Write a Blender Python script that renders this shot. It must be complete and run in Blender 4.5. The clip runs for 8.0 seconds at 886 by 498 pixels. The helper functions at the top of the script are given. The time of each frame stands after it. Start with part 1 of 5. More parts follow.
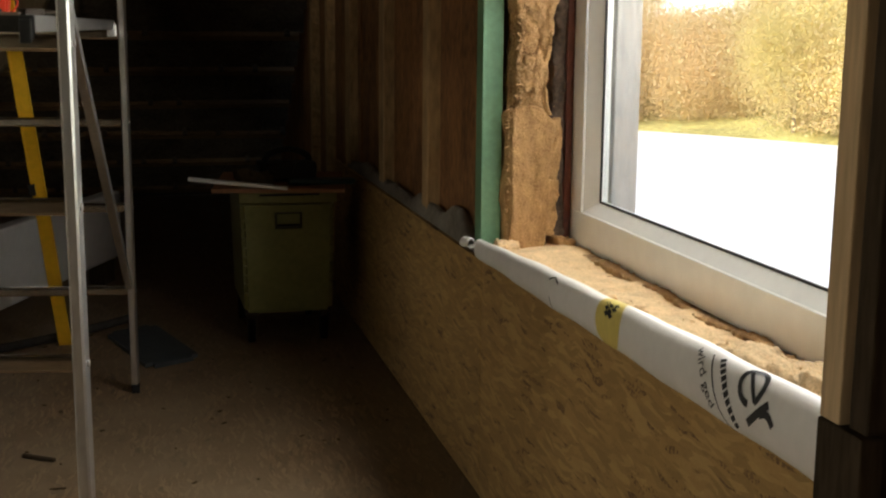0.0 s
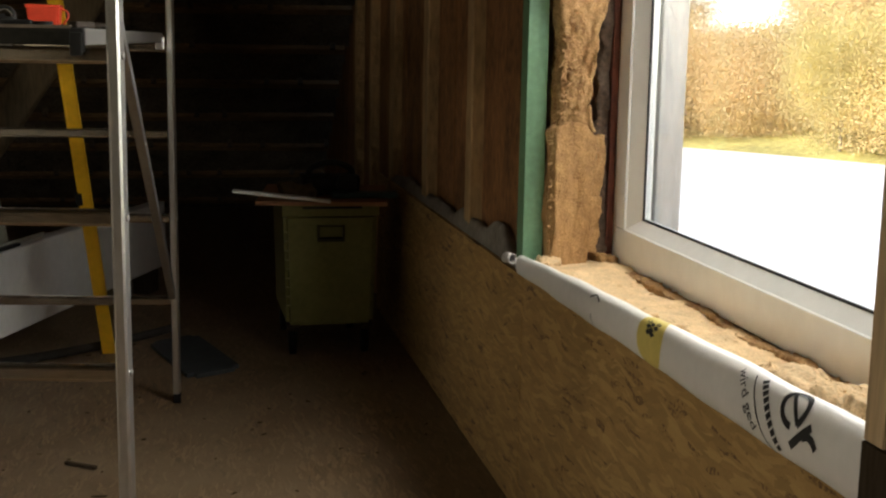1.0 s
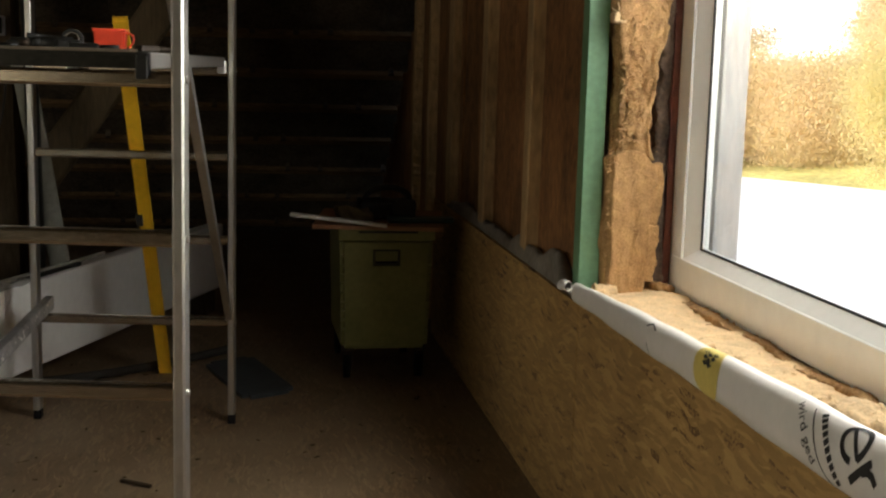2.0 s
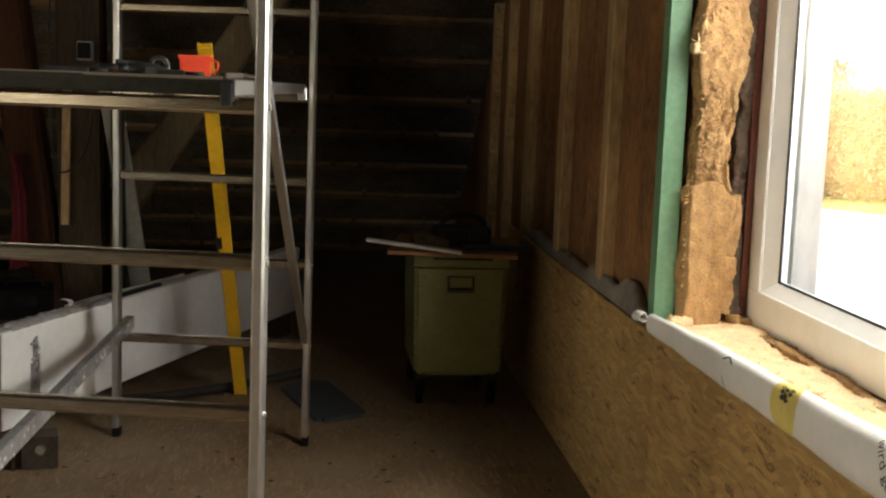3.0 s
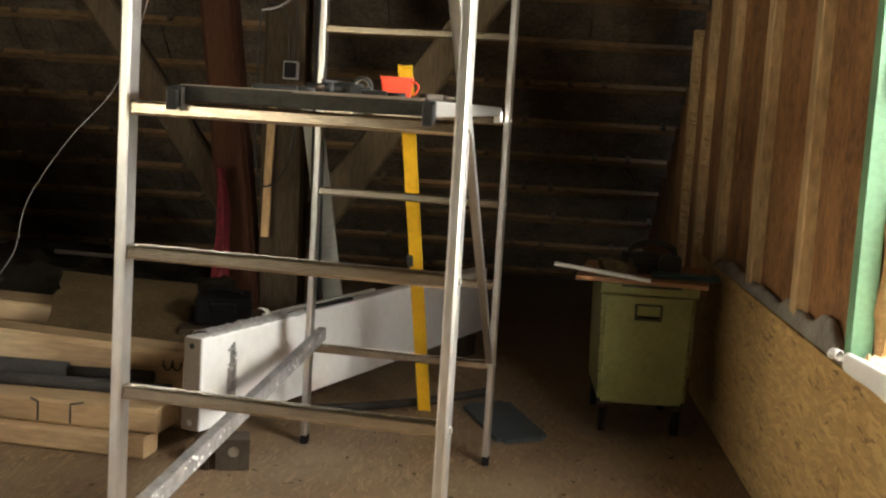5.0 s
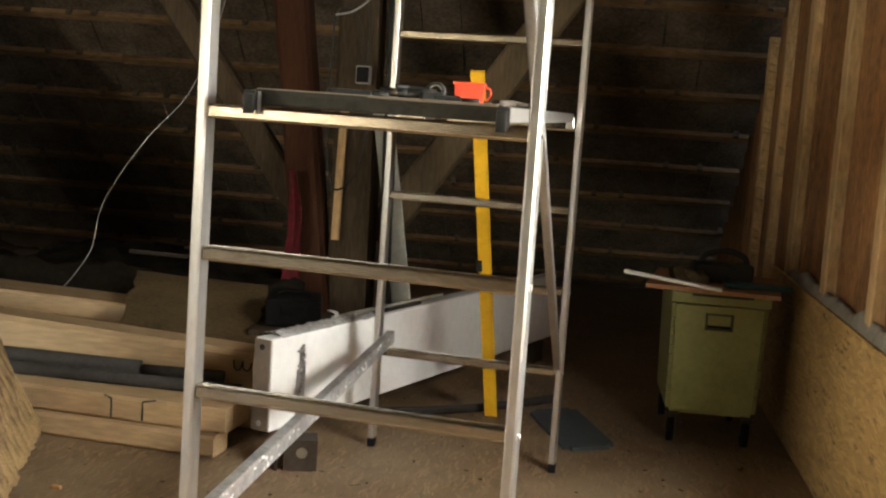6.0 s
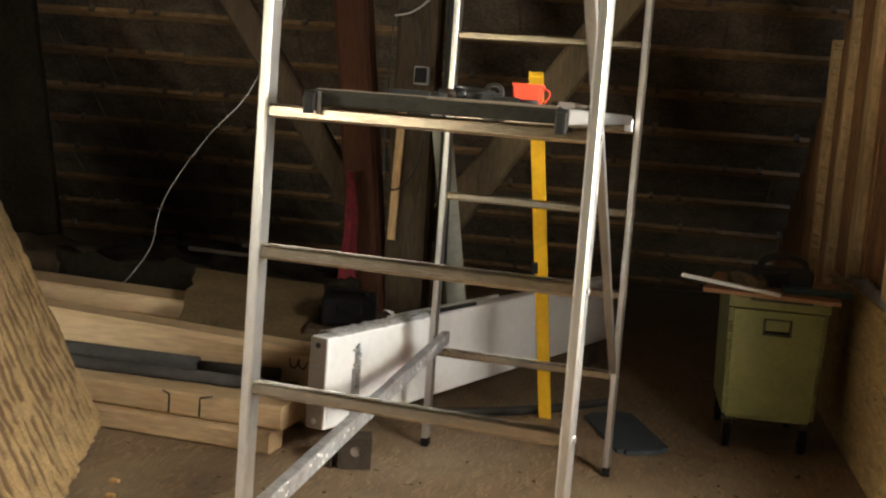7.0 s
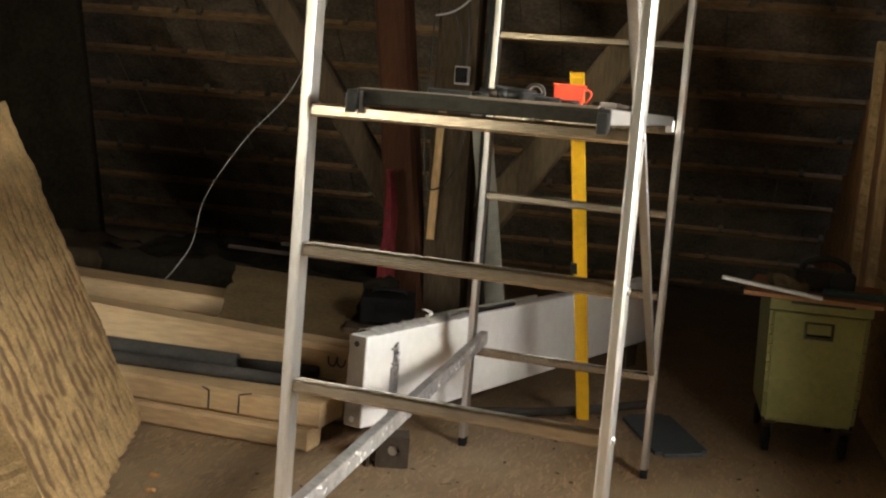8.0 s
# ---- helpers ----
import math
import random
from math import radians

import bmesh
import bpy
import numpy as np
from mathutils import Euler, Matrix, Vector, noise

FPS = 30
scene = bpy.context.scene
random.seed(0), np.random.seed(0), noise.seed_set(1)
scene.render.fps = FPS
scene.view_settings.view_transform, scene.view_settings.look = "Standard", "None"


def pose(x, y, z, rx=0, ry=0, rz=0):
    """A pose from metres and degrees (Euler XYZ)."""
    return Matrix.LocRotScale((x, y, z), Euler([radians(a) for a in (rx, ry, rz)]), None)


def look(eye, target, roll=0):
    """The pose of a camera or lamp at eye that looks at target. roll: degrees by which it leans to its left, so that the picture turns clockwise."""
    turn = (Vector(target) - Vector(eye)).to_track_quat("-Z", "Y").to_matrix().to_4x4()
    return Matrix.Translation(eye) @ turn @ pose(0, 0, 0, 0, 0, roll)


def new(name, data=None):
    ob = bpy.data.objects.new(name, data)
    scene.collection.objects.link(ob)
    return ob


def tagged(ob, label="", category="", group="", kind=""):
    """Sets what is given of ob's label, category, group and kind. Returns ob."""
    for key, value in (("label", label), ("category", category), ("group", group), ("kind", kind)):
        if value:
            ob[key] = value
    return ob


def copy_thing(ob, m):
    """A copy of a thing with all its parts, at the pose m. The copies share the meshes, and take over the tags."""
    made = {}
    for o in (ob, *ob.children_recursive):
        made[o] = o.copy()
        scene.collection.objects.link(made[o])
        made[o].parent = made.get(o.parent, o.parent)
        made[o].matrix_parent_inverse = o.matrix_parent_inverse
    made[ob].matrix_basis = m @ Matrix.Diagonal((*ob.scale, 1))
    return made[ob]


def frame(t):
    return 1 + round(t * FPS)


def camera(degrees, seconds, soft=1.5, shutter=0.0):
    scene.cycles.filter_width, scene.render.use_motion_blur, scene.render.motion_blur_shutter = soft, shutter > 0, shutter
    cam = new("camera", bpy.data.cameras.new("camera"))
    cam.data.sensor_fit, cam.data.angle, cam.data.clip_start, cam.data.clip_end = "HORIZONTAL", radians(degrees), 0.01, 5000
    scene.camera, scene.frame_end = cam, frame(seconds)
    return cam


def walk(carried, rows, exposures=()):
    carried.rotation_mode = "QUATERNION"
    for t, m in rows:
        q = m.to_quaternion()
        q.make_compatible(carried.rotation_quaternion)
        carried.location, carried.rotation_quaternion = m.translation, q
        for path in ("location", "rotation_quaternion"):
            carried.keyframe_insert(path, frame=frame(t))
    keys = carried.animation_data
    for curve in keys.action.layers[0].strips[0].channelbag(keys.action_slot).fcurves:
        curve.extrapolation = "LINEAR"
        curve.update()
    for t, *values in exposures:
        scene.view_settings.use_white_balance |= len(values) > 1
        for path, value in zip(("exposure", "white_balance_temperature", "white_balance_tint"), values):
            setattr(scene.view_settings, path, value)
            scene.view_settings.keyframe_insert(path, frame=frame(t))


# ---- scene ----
cam = camera(40.0, 8.0, soft=2.2)
PATH = [
    (0, (0.08, -0.889, 1.22), (0.544, 1.024, 0.863), 0.5),
    (0.5, (0.079, -0.887, 1.221), (0.518, 1.031, 0.866), 0.7),
    (1, (0.079, -0.89, 1.223), (0.477, 1.041, 0.888), 1.0),
    (2.5, (0.071, -0.896, 1.224), (0.328, 1.068, 0.948), 1.8),
    (3, (0.069, -0.904, 1.228), (0.259, 1.071, 0.972), 2.1),
    (3.5, (0.066, -0.907, 1.229), (0.178, 1.075, 0.987), 2.5),
    (4, (0.061, -0.914, 1.227), (0.083, 1.073, 0.999), 2.9),
    (4.5, (0.059, -0.919, 1.227), (0.007, 1.067, 0.996), 3.2),
    (6, (0.048, -0.926, 1.228), (-0.177, 1.048, 0.997), 4.0),
    (6.5, (0.045, -0.926, 1.227), (-0.229, 1.041, 0.994), 4.2),
    (7, (0.044, -0.93, 1.228), (-0.27, 1.031, 0.992), 4.4),
    (7.5, (0.041, -0.928, 1.226), (-0.311, 1.026, 0.988), 4.6),
    (8, (0.04, -0.933, 1.227), (-0.335, 1.017, 0.986), 4.7),
]
walk(cam, [(t, look(eye, target, roll)) for t, eye, target, roll in PATH],
     exposures=[(0.0, 0.58), (1.0, 0.65), (2.5, 0.98), (3.5, 1.8), (4.5, 2.42), (6.0, 2.65), (8.0, 2.6)])

# ---- world and light ----
world = bpy.data.worlds.new("world")
scene.world = world
world.use_nodes = True
wn = world.node_tree.nodes
sky = wn.new("ShaderNodeTexSky")
sky.sky_type = "NISHITA"
sky.sun_disc = False
sky.sun_elevation = radians(32)
sky.sun_rotation = radians(-107)
world.node_tree.links.new(sky.outputs[0], wn["Background"].inputs[0])
wn["Background"].inputs[1].default_value = 0.15
sun = new("sun", bpy.data.lights.new("sun", "SUN"))
sun.data.energy = 5.0
sun.data.angle = radians(0.5)
sun.data.color = (1.0, 0.94, 0.84)
sun.matrix_world = look((-40, -12, 26), (0, 0, 0))


def window_light(name, eye, target, width, height, power, color):
    """Daylight that stands in an opening."""
    ob = new(name, bpy.data.lights.new(name, "AREA"))
    ob.data.shape = "RECTANGLE"
    ob.data.size, ob.data.size_y = width, height
    ob.data.energy = power
    ob.data.color = color
    ob.matrix_world = look(eye, target)
    return ob


window_light("window_daylight", (1.34, 1.22, 1.70), (0.2, 1.40, 1.35), 1.5, 0.46, 16.5, (1.0, 0.955, 0.88))
window_light("west_daylight", (-5.32, -0.6, 1.15), (-3.0, -0.45, 1.0), 1.5, 1.0, 26, (1.0, 0.94, 0.77))
window_light("rear_daylight", (-3.2, -2.22, 1.42), (-0.6, 1.6, 0.95), 1.3, 0.7, 2.6, (1.0, 0.90, 0.73))


# ---- materials ----
def mat(name, base, rough=0.6, metal=0.0, vary=0.25, scale=8.0, fine=60.0, bump=0.1, stretch=(1, 1, 1), dark=None, **more):
    """A surface with variation at two scales and fine relief."""
    m = bpy.data.materials.new(name)
    m.use_nodes = True
    nt = m.node_tree
    n, link = nt.nodes, nt.links.new
    b = n["Principled BSDF"]
    b.inputs["Roughness"].default_value = rough
    b.inputs["Metallic"].default_value = metal
    for key, value in more.items():
        b.inputs[key].default_value = value
    co = n.new("ShaderNodeTexCoord")
    mp = n.new("ShaderNodeMapping")
    mp.inputs["Scale"].default_value = stretch
    link(co.outputs["Object"], mp.inputs[0])
    info = n.new("ShaderNodeObjectInfo")
    shift = n.new("ShaderNodeVectorMath")
    shift.operation = "ADD"
    far = n.new("ShaderNodeMath")
    far.operation = "MULTIPLY"
    far.inputs[1].default_value = 37.0
    link(info.outputs["Random"], far.inputs[0])
    link(mp.outputs[0], shift.inputs[0])
    link(far.outputs[0], shift.inputs[1])
    big, small = n.new("ShaderNodeTexNoise"), n.new("ShaderNodeTexNoise")
    for t, sc, det in ((big, scale, 5), (small, fine, 6)):
        t.inputs["Scale"].default_value = sc
        t.inputs["Detail"].default_value = det
        link(shift.outputs[0], t.inputs["Vector"])
    add = n.new("ShaderNodeMath")
    add.operation = "ADD"
    link(big.outputs["Fac"], add.inputs[0])
    link(small.outputs["Fac"], add.inputs[1])
    half = n.new("ShaderNodeMath")
    half.operation = "MULTIPLY"
    half.inputs[1].default_value = 0.5
    link(add.outputs[0], half.inputs[0])
    ramp = n.new("ShaderNodeValToRGB")
    lo = dark or tuple(c * (1 - vary) for c in base)
    hi = tuple(min(1.0, c * (1 + vary * 0.8)) for c in base)
    ramp.color_ramp.elements[0].position, ramp.color_ramp.elements[1].position = 0.33, 0.67
    ramp.color_ramp.elements[0].color, ramp.color_ramp.elements[1].color = (*lo, 1), (*hi, 1)
    link(half.outputs[0], ramp.inputs[0])
    link(ramp.outputs[0], b.inputs["Base Color"])
    if bump:
        bp = n.new("ShaderNodeBump")
        bp.inputs["Strength"].default_value = bump
        bp.inputs["Distance"].default_value = 0.01
        link(half.outputs[0], bp.inputs["Height"])
        link(bp.outputs[0], b.inputs["Normal"])
    return m


def osb(name, light, mid, dark, turn, size=1.0, dust=None, spread=(1.0, 0.86, 1.04)):
    """Pressed wood strands lying every way, glued into a board."""
    m = bpy.data.materials.new(name)
    m.use_nodes = True
    n, link = m.node_tree.nodes, m.node_tree.links.new
    b = n["Principled BSDF"]
    b.inputs["Roughness"].default_value = 0.55
    co = n.new("ShaderNodeTexCoord")
    prev = None
    heights = None
    for k, (ang, sx, sy) in enumerate(((8, 85, 14), (72, 75, 12), (-38, 95, 15), (130, 125, 20))):
        mp = n.new("ShaderNodeMapping")
        mp.inputs["Rotation"].default_value = (radians(turn[0]), radians(turn[1]), 0)
        link(co.outputs["Object"], mp.inputs[0])
        wob = n.new("ShaderNodeTexNoise")
        wob.inputs["Scale"].default_value = 3.0 + k
        link(mp.outputs[0], wob.inputs["Vector"])
        mix = n.new("ShaderNodeVectorMath")
        mix.operation = "MULTIPLY_ADD"
        mix.inputs[1].default_value = (0.10, 0.10, 0.10)
        link(wob.outputs["Color"], mix.inputs[0])
        link(mp.outputs[0], mix.inputs[2])
        mp2 = n.new("ShaderNodeMapping")
        mp2.inputs["Rotation"].default_value = (0, 0, radians(ang))
        mp2.inputs["Scale"].default_value = (sx * size, sy * size, 1)
        link(mix.outputs[0], mp2.inputs[0])
        v = n.new("ShaderNodeTexVoronoi")
        v.inputs["Scale"].default_value = 1.0
        link(mp2.outputs[0], v.inputs["Vector"])
        sep = n.new("ShaderNodeSeparateColor")
        link(v.outputs["Color"], sep.inputs[0])
        if prev is None:
            prev = sep.outputs[0]
        else:
            pick = n.new("ShaderNodeMath")
            pick.operation = "GREATER_THAN"
            pick.inputs[1].default_value = 0.55
            link(sep.outputs[1], pick.inputs[0])
            mx = n.new("ShaderNodeMix")
            link(pick.outputs[0], mx.inputs["Factor"])
            link(prev, mx.inputs["A"])
            link(sep.outputs[0], mx.inputs["B"])
            prev = mx.outputs["Result"]
    ramp = n.new("ShaderNodeValToRGB")
    e = ramp.color_ramp.elements
    e[0].position, e[0].color = 0.0, (*dark, 1)
    e[1].position, e[1].color = 1.0, (*light, 1)
    for pos, tone in zip((0.10, 0.35, 0.65), spread):
        x = e.new(pos)
        x.color = (*[c * tone for c in mid], 1)
    grain = n.new("ShaderNodeTexNoise")
    grain.inputs["Scale"].default_value = 130.0
    grain.inputs["Detail"].default_value = 6
    link(co.outputs["Object"], grain.inputs["Vector"])
    rough = n.new("ShaderNodeMath")
    rough.operation = "MULTIPLY_ADD"
    rough.inputs[1].default_value = 0.5
    link(grain.outputs["Fac"], rough.inputs[0])
    lower = n.new("ShaderNodeMath")
    lower.operation = "SUBTRACT"
    lower.inputs[1].default_value = 0.25
    link(prev, lower.inputs[0])
    link(lower.outputs[0], rough.inputs[2])
    link(rough.outputs[0], ramp.inputs[0])
    colour = ramp.outputs[0]
    if dust:
        dn = n.new("ShaderNodeTexNoise")
        dn.inputs["Scale"].default_value = 2.6
        dn.inputs["Detail"].default_value = 8
        dn.inputs["Roughness"].default_value = 0.65
        link(co.outputs["Object"], dn.inputs["Vector"])
        dr = n.new("ShaderNodeMapRange")
        dr.inputs["From Min"].default_value, dr.inputs["From Max"].default_value = 0.35, 0.62
        dr.inputs["To Min"].default_value, dr.inputs["To Max"].default_value = 0.10, 0.72
        link(dn.outputs["Fac"], dr.inputs["Value"])
        mx = n.new("ShaderNodeMix")
        mx.data_type = "RGBA"
        link(dr.outputs[0], mx.inputs["Factor"])
        link(colour, mx.inputs["A"])
        mx.inputs["B"].default_value = (*dust, 1)
        colour = mx.outputs["Result"]
    link(colour, b.inputs["Base Color"])
    bp = n.new("ShaderNodeBump")
    bp.inputs["Strength"].default_value = 0.25
    bp.inputs["Distance"].default_value = 0.004
    link(prev, bp.inputs["Height"])
    link(bp.outputs[0], b.inputs["Normal"])
    return m


M_OSB = osb("osb_wall_board", (0.52, 0.335, 0.13), (0.40, 0.245, 0.088), (0.14, 0.07, 0.027), (0, 90), 0.8, spread=(1.06, 0.82, 1.08))
M_FLOOR = osb("osb_floor_board", (0.31, 0.205, 0.11), (0.165, 0.10, 0.048), (0.06, 0.034, 0.016), (0, 0), 0.9, dust=(0.255, 0.185, 0.110))
M_SHEATH = mat("old_sheathing_wood", (0.245, 0.113, 0.038), 0.78, vary=0.65, scale=6, fine=40, bump=0.35, stretch=(1, 1.3, 0.7))
M_STUD = mat("rough_sawn_pine", (0.45, 0.29, 0.132), 0.7, vary=0.5, scale=5, fine=60, bump=0.25, stretch=(1, 1.6, 0.25))
M_POSTWOOD = mat("sawn_post_wood", (0.62, 0.44, 0.25), 0.65, vary=0.3, scale=6, fine=60, bump=0.2, stretch=(2, 2, 0.15))
M_PLANK = mat("fresh_spruce", (0.47, 0.325, 0.17), 0.65, vary=0.30, scale=3, fine=40, bump=0.2, stretch=(0.25, 2, 2))
M_OLIVEDARK = mat("dark_olive_grip", (0.055, 0.055, 0.018), 0.5, vary=0.3, bump=0.05)
M_OLDWOOD = mat("grey_old_timber", (0.066, 0.047, 0.029), 0.95, **{"Specular IOR Level": 0.12},  vary=0.45, scale=5, fine=50, bump=0.4, stretch=(2, 2, 0.3))
M_REDWOOD = mat("reddish_old_timber", (0.052, 0.021, 0.011), 0.9, **{"Specular IOR Level": 0.12},  vary=0.4, scale=5, fine=50, bump=0.4, stretch=(2, 2, 0.3))
M_BATTEN = mat("roof_batten_wood", (0.225, 0.135, 0.062), 0.85, vary=0.6, scale=4, fine=40, bump=0.3, stretch=(0.5, 2, 2))
M_TILE = mat("clay_roof_tile_underside", (0.118, 0.090, 0.060), 0.95, vary=0.7, scale=7, fine=50, bump=0.4)
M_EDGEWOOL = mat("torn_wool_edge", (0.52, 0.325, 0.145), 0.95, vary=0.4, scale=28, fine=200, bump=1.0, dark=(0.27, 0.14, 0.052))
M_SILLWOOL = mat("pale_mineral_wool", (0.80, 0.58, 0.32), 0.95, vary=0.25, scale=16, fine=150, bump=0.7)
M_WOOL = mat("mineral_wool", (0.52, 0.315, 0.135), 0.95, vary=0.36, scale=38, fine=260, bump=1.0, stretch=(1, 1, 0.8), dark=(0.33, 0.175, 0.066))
# grey wool, darkened so that the gap's shade lies in its colour
M_GAPWOOL = mat("grey_wool_gap_shade", (0.125, 0.085, 0.058), 0.95, vary=0.6, scale=14, fine=90, bump=0.9)
M_GREEN = mat("green_painted_wood", (0.175, 0.345, 0.195), 0.5, vary=0.2, scale=7, fine=60, bump=0.08)
M_PVC = mat("white_window_plastic", (0.80, 0.81, 0.77), 0.35, vary=0.05, scale=5, fine=30, bump=0.02)
M_SEAL = mat("black_rubber_seal", (0.02, 0.02, 0.02), 0.6, vary=0.2, bump=0.05)
M_FILM = mat("white_vapour_film", (0.88, 0.855, 0.81), 0.28, vary=0.05, scale=9, fine=40, bump=0.12)
M_GREYFILM = mat("grey_membrane", (0.225, 0.20, 0.165), 0.6, vary=0.45, scale=7, fine=40, bump=0.4)
M_INK = mat("black_print", (0.03, 0.03, 0.03), 0.6, vary=0.2, bump=0.02)
M_YELLOWPRINT = mat("yellow_print", (0.74, 0.60, 0.17), 0.5, vary=0.1, bump=0.03)
M_ALU = mat("aluminium", (0.62, 0.605, 0.565), 0.33, metal=0.95, vary=0.14, scale=10, fine=90, bump=0.08, stretch=(1, 1, 0.3))
M_ALURUNG = mat("ribbed_aluminium", (0.50, 0.43, 0.335), 0.22, metal=1.0, vary=0.14, scale=10, fine=90, bump=0.08, stretch=(0.3, 1, 1))
M_GALV = mat("galvanised_steel_spattered", (0.55, 0.54, 0.52), 0.5, metal=0.85, vary=0.35, scale=16, fine=70, bump=0.3)
M_RUBBER = mat("black_rubber", (0.012, 0.011, 0.011), 0.9, **{"Specular IOR Level": 0.12},  vary=0.3, bump=0.1)
M_DARKPLY = mat("dark_film_plywood", (0.022, 0.020, 0.014), 0.5, **{"Specular IOR Level": 0.25}, vary=0.5, scale=10, bump=0.1)
M_BLACK = mat("black_plastic", (0.020, 0.020, 0.018), 0.45, **{"Specular IOR Level": 0.3}, vary=0.3, bump=0.05)
M_YELLOW = mat("yellow_lacquer", (0.80, 0.46, 0.02), 0.4, vary=0.12, scale=8, fine=50, bump=0.05)
M_RED = mat("red_plastic", (0.72, 0.07, 0.03), 0.4, vary=0.1, bump=0.03)
M_REDCLOTH = mat("red_cloth", (0.115, 0.003, 0.008), 0.9, vary=0.5, scale=14, bump=0.3)
M_OLIVE = mat("olive_painted_metal", (0.225, 0.22, 0.066), 0.42, vary=0.2, scale=7, fine=50, bump=0.06)
M_WHITEBEAM = mat("white_lacquered_board", (0.90, 0.89, 0.85), 0.2, vary=0.07, scale=4, fine=30, bump=0.05)
M_GREYEND = mat("beige_end_cap", (0.215, 0.175, 0.13), 0.5, vary=0.15, bump=0.05)
M_STEEL = mat("brown_primed_steel", (0.042, 0.030, 0.020), 0.6, **{"Specular IOR Level": 0.2}, vary=0.4, scale=12, bump=0.12)
M_MAT = mat("dark_grey_rubber_mat", (0.045, 0.055, 0.06), 0.7, vary=0.35, scale=12, fine=80, bump=0.2)
M_PIPE = mat("grey_pipe_foam", (0.052, 0.048, 0.042), 0.9, **{"Specular IOR Level": 0.12},  vary=0.25, scale=10, fine=60, bump=0.15)
M_PLY = mat("dusty_chipboard", (0.095, 0.067, 0.034), 1.0, **{"Specular IOR Level": 0.12},  vary=0.45, scale=8, fine=60, bump=0.15)
M_GREYBOARD = mat("grey_green_board", (0.34, 0.34, 0.28), 0.6, vary=0.2, scale=5, fine=50, bump=0.1)
M_WIRE = mat("white_cable_sheath", (0.34, 0.33, 0.31), 0.5, vary=0.15, bump=0.02)
M_SNOW = mat("snow", (0.86, 0.87, 0.90), 0.8, vary=0.05, scale=0.3, fine=4, bump=0.2)
M_GRASS = mat("autumn_grass", (0.46, 0.42, 0.16), 0.9, vary=0.5, scale=0.4, fine=5, bump=0.4)
M_LEAF = mat("autumn_leaf", (0.90, 0.70, 0.42), 0.7, vary=0.25, scale=0.25, fine=3, bump=0.0)
M_LEAF2 = mat("olive_leaf", (0.82, 0.72, 0.36), 0.7, vary=0.25, scale=0.25, fine=3, bump=0.0)
M_BARK = mat("bark", (0.42, 0.36, 0.29), 0.9, vary=0.4, scale=3, fine=20, bump=0.4)
M_GREYWOOD = mat("weathered_outer_board", (0.48, 0.46, 0.42), 0.8, vary=0.25, scale=5, fine=50, bump=0.2, stretch=(1, 1, 0.2))
M_REDFOIL = mat("red_brown_sealing_tape", (0.13, 0.035, 0.018), 0.7, vary=0.4, scale=14, bump=0.3)
# near-black colour that carries the darkness at the back of the attic
M_BACKDARK = mat("near_black_darkness", (0.016, 0.013, 0.009), 1.0, **{"Specular IOR Level": 0.05}, vary=0.5, scale=5, fine=40, bump=0.3)
M_BRACE = mat("brown_sawn_timber", (0.125, 0.092, 0.053), 0.9, **{"Specular IOR Level": 0.12}, vary=0.4, scale=5, fine=50, bump=0.3, stretch=(2, 2, 0.3))
M_CHIP = mat("dusty_chipboard_sheet", (0.115, 0.078, 0.037), 1.0, **{"Specular IOR Level": 0.12}, vary=0.45, scale=5, fine=60, bump=0.2)
M_TEAL = mat("dark_teal_plastic", (0.015, 0.05, 0.05), 0.45, vary=0.3, bump=0.05)

for leaf in (M_LEAF, M_LEAF2):
    ln = leaf.node_tree
    thin = ln.nodes.new("ShaderNodeBsdfTranslucent")
    both = ln.nodes.new("ShaderNodeMixShader")
    both.inputs[0].default_value = 0.45
    ln.links.new(ln.nodes["Principled BSDF"].inputs["Base Color"].links[0].from_socket, thin.inputs["Color"])
    ln.links.new(ln.nodes["Principled BSDF"].outputs[0], both.inputs[1])
    ln.links.new(thin.outputs[0], both.inputs[2])
    ln.links.new(both.outputs[0], ln.nodes["Material Output"].inputs["Surface"])

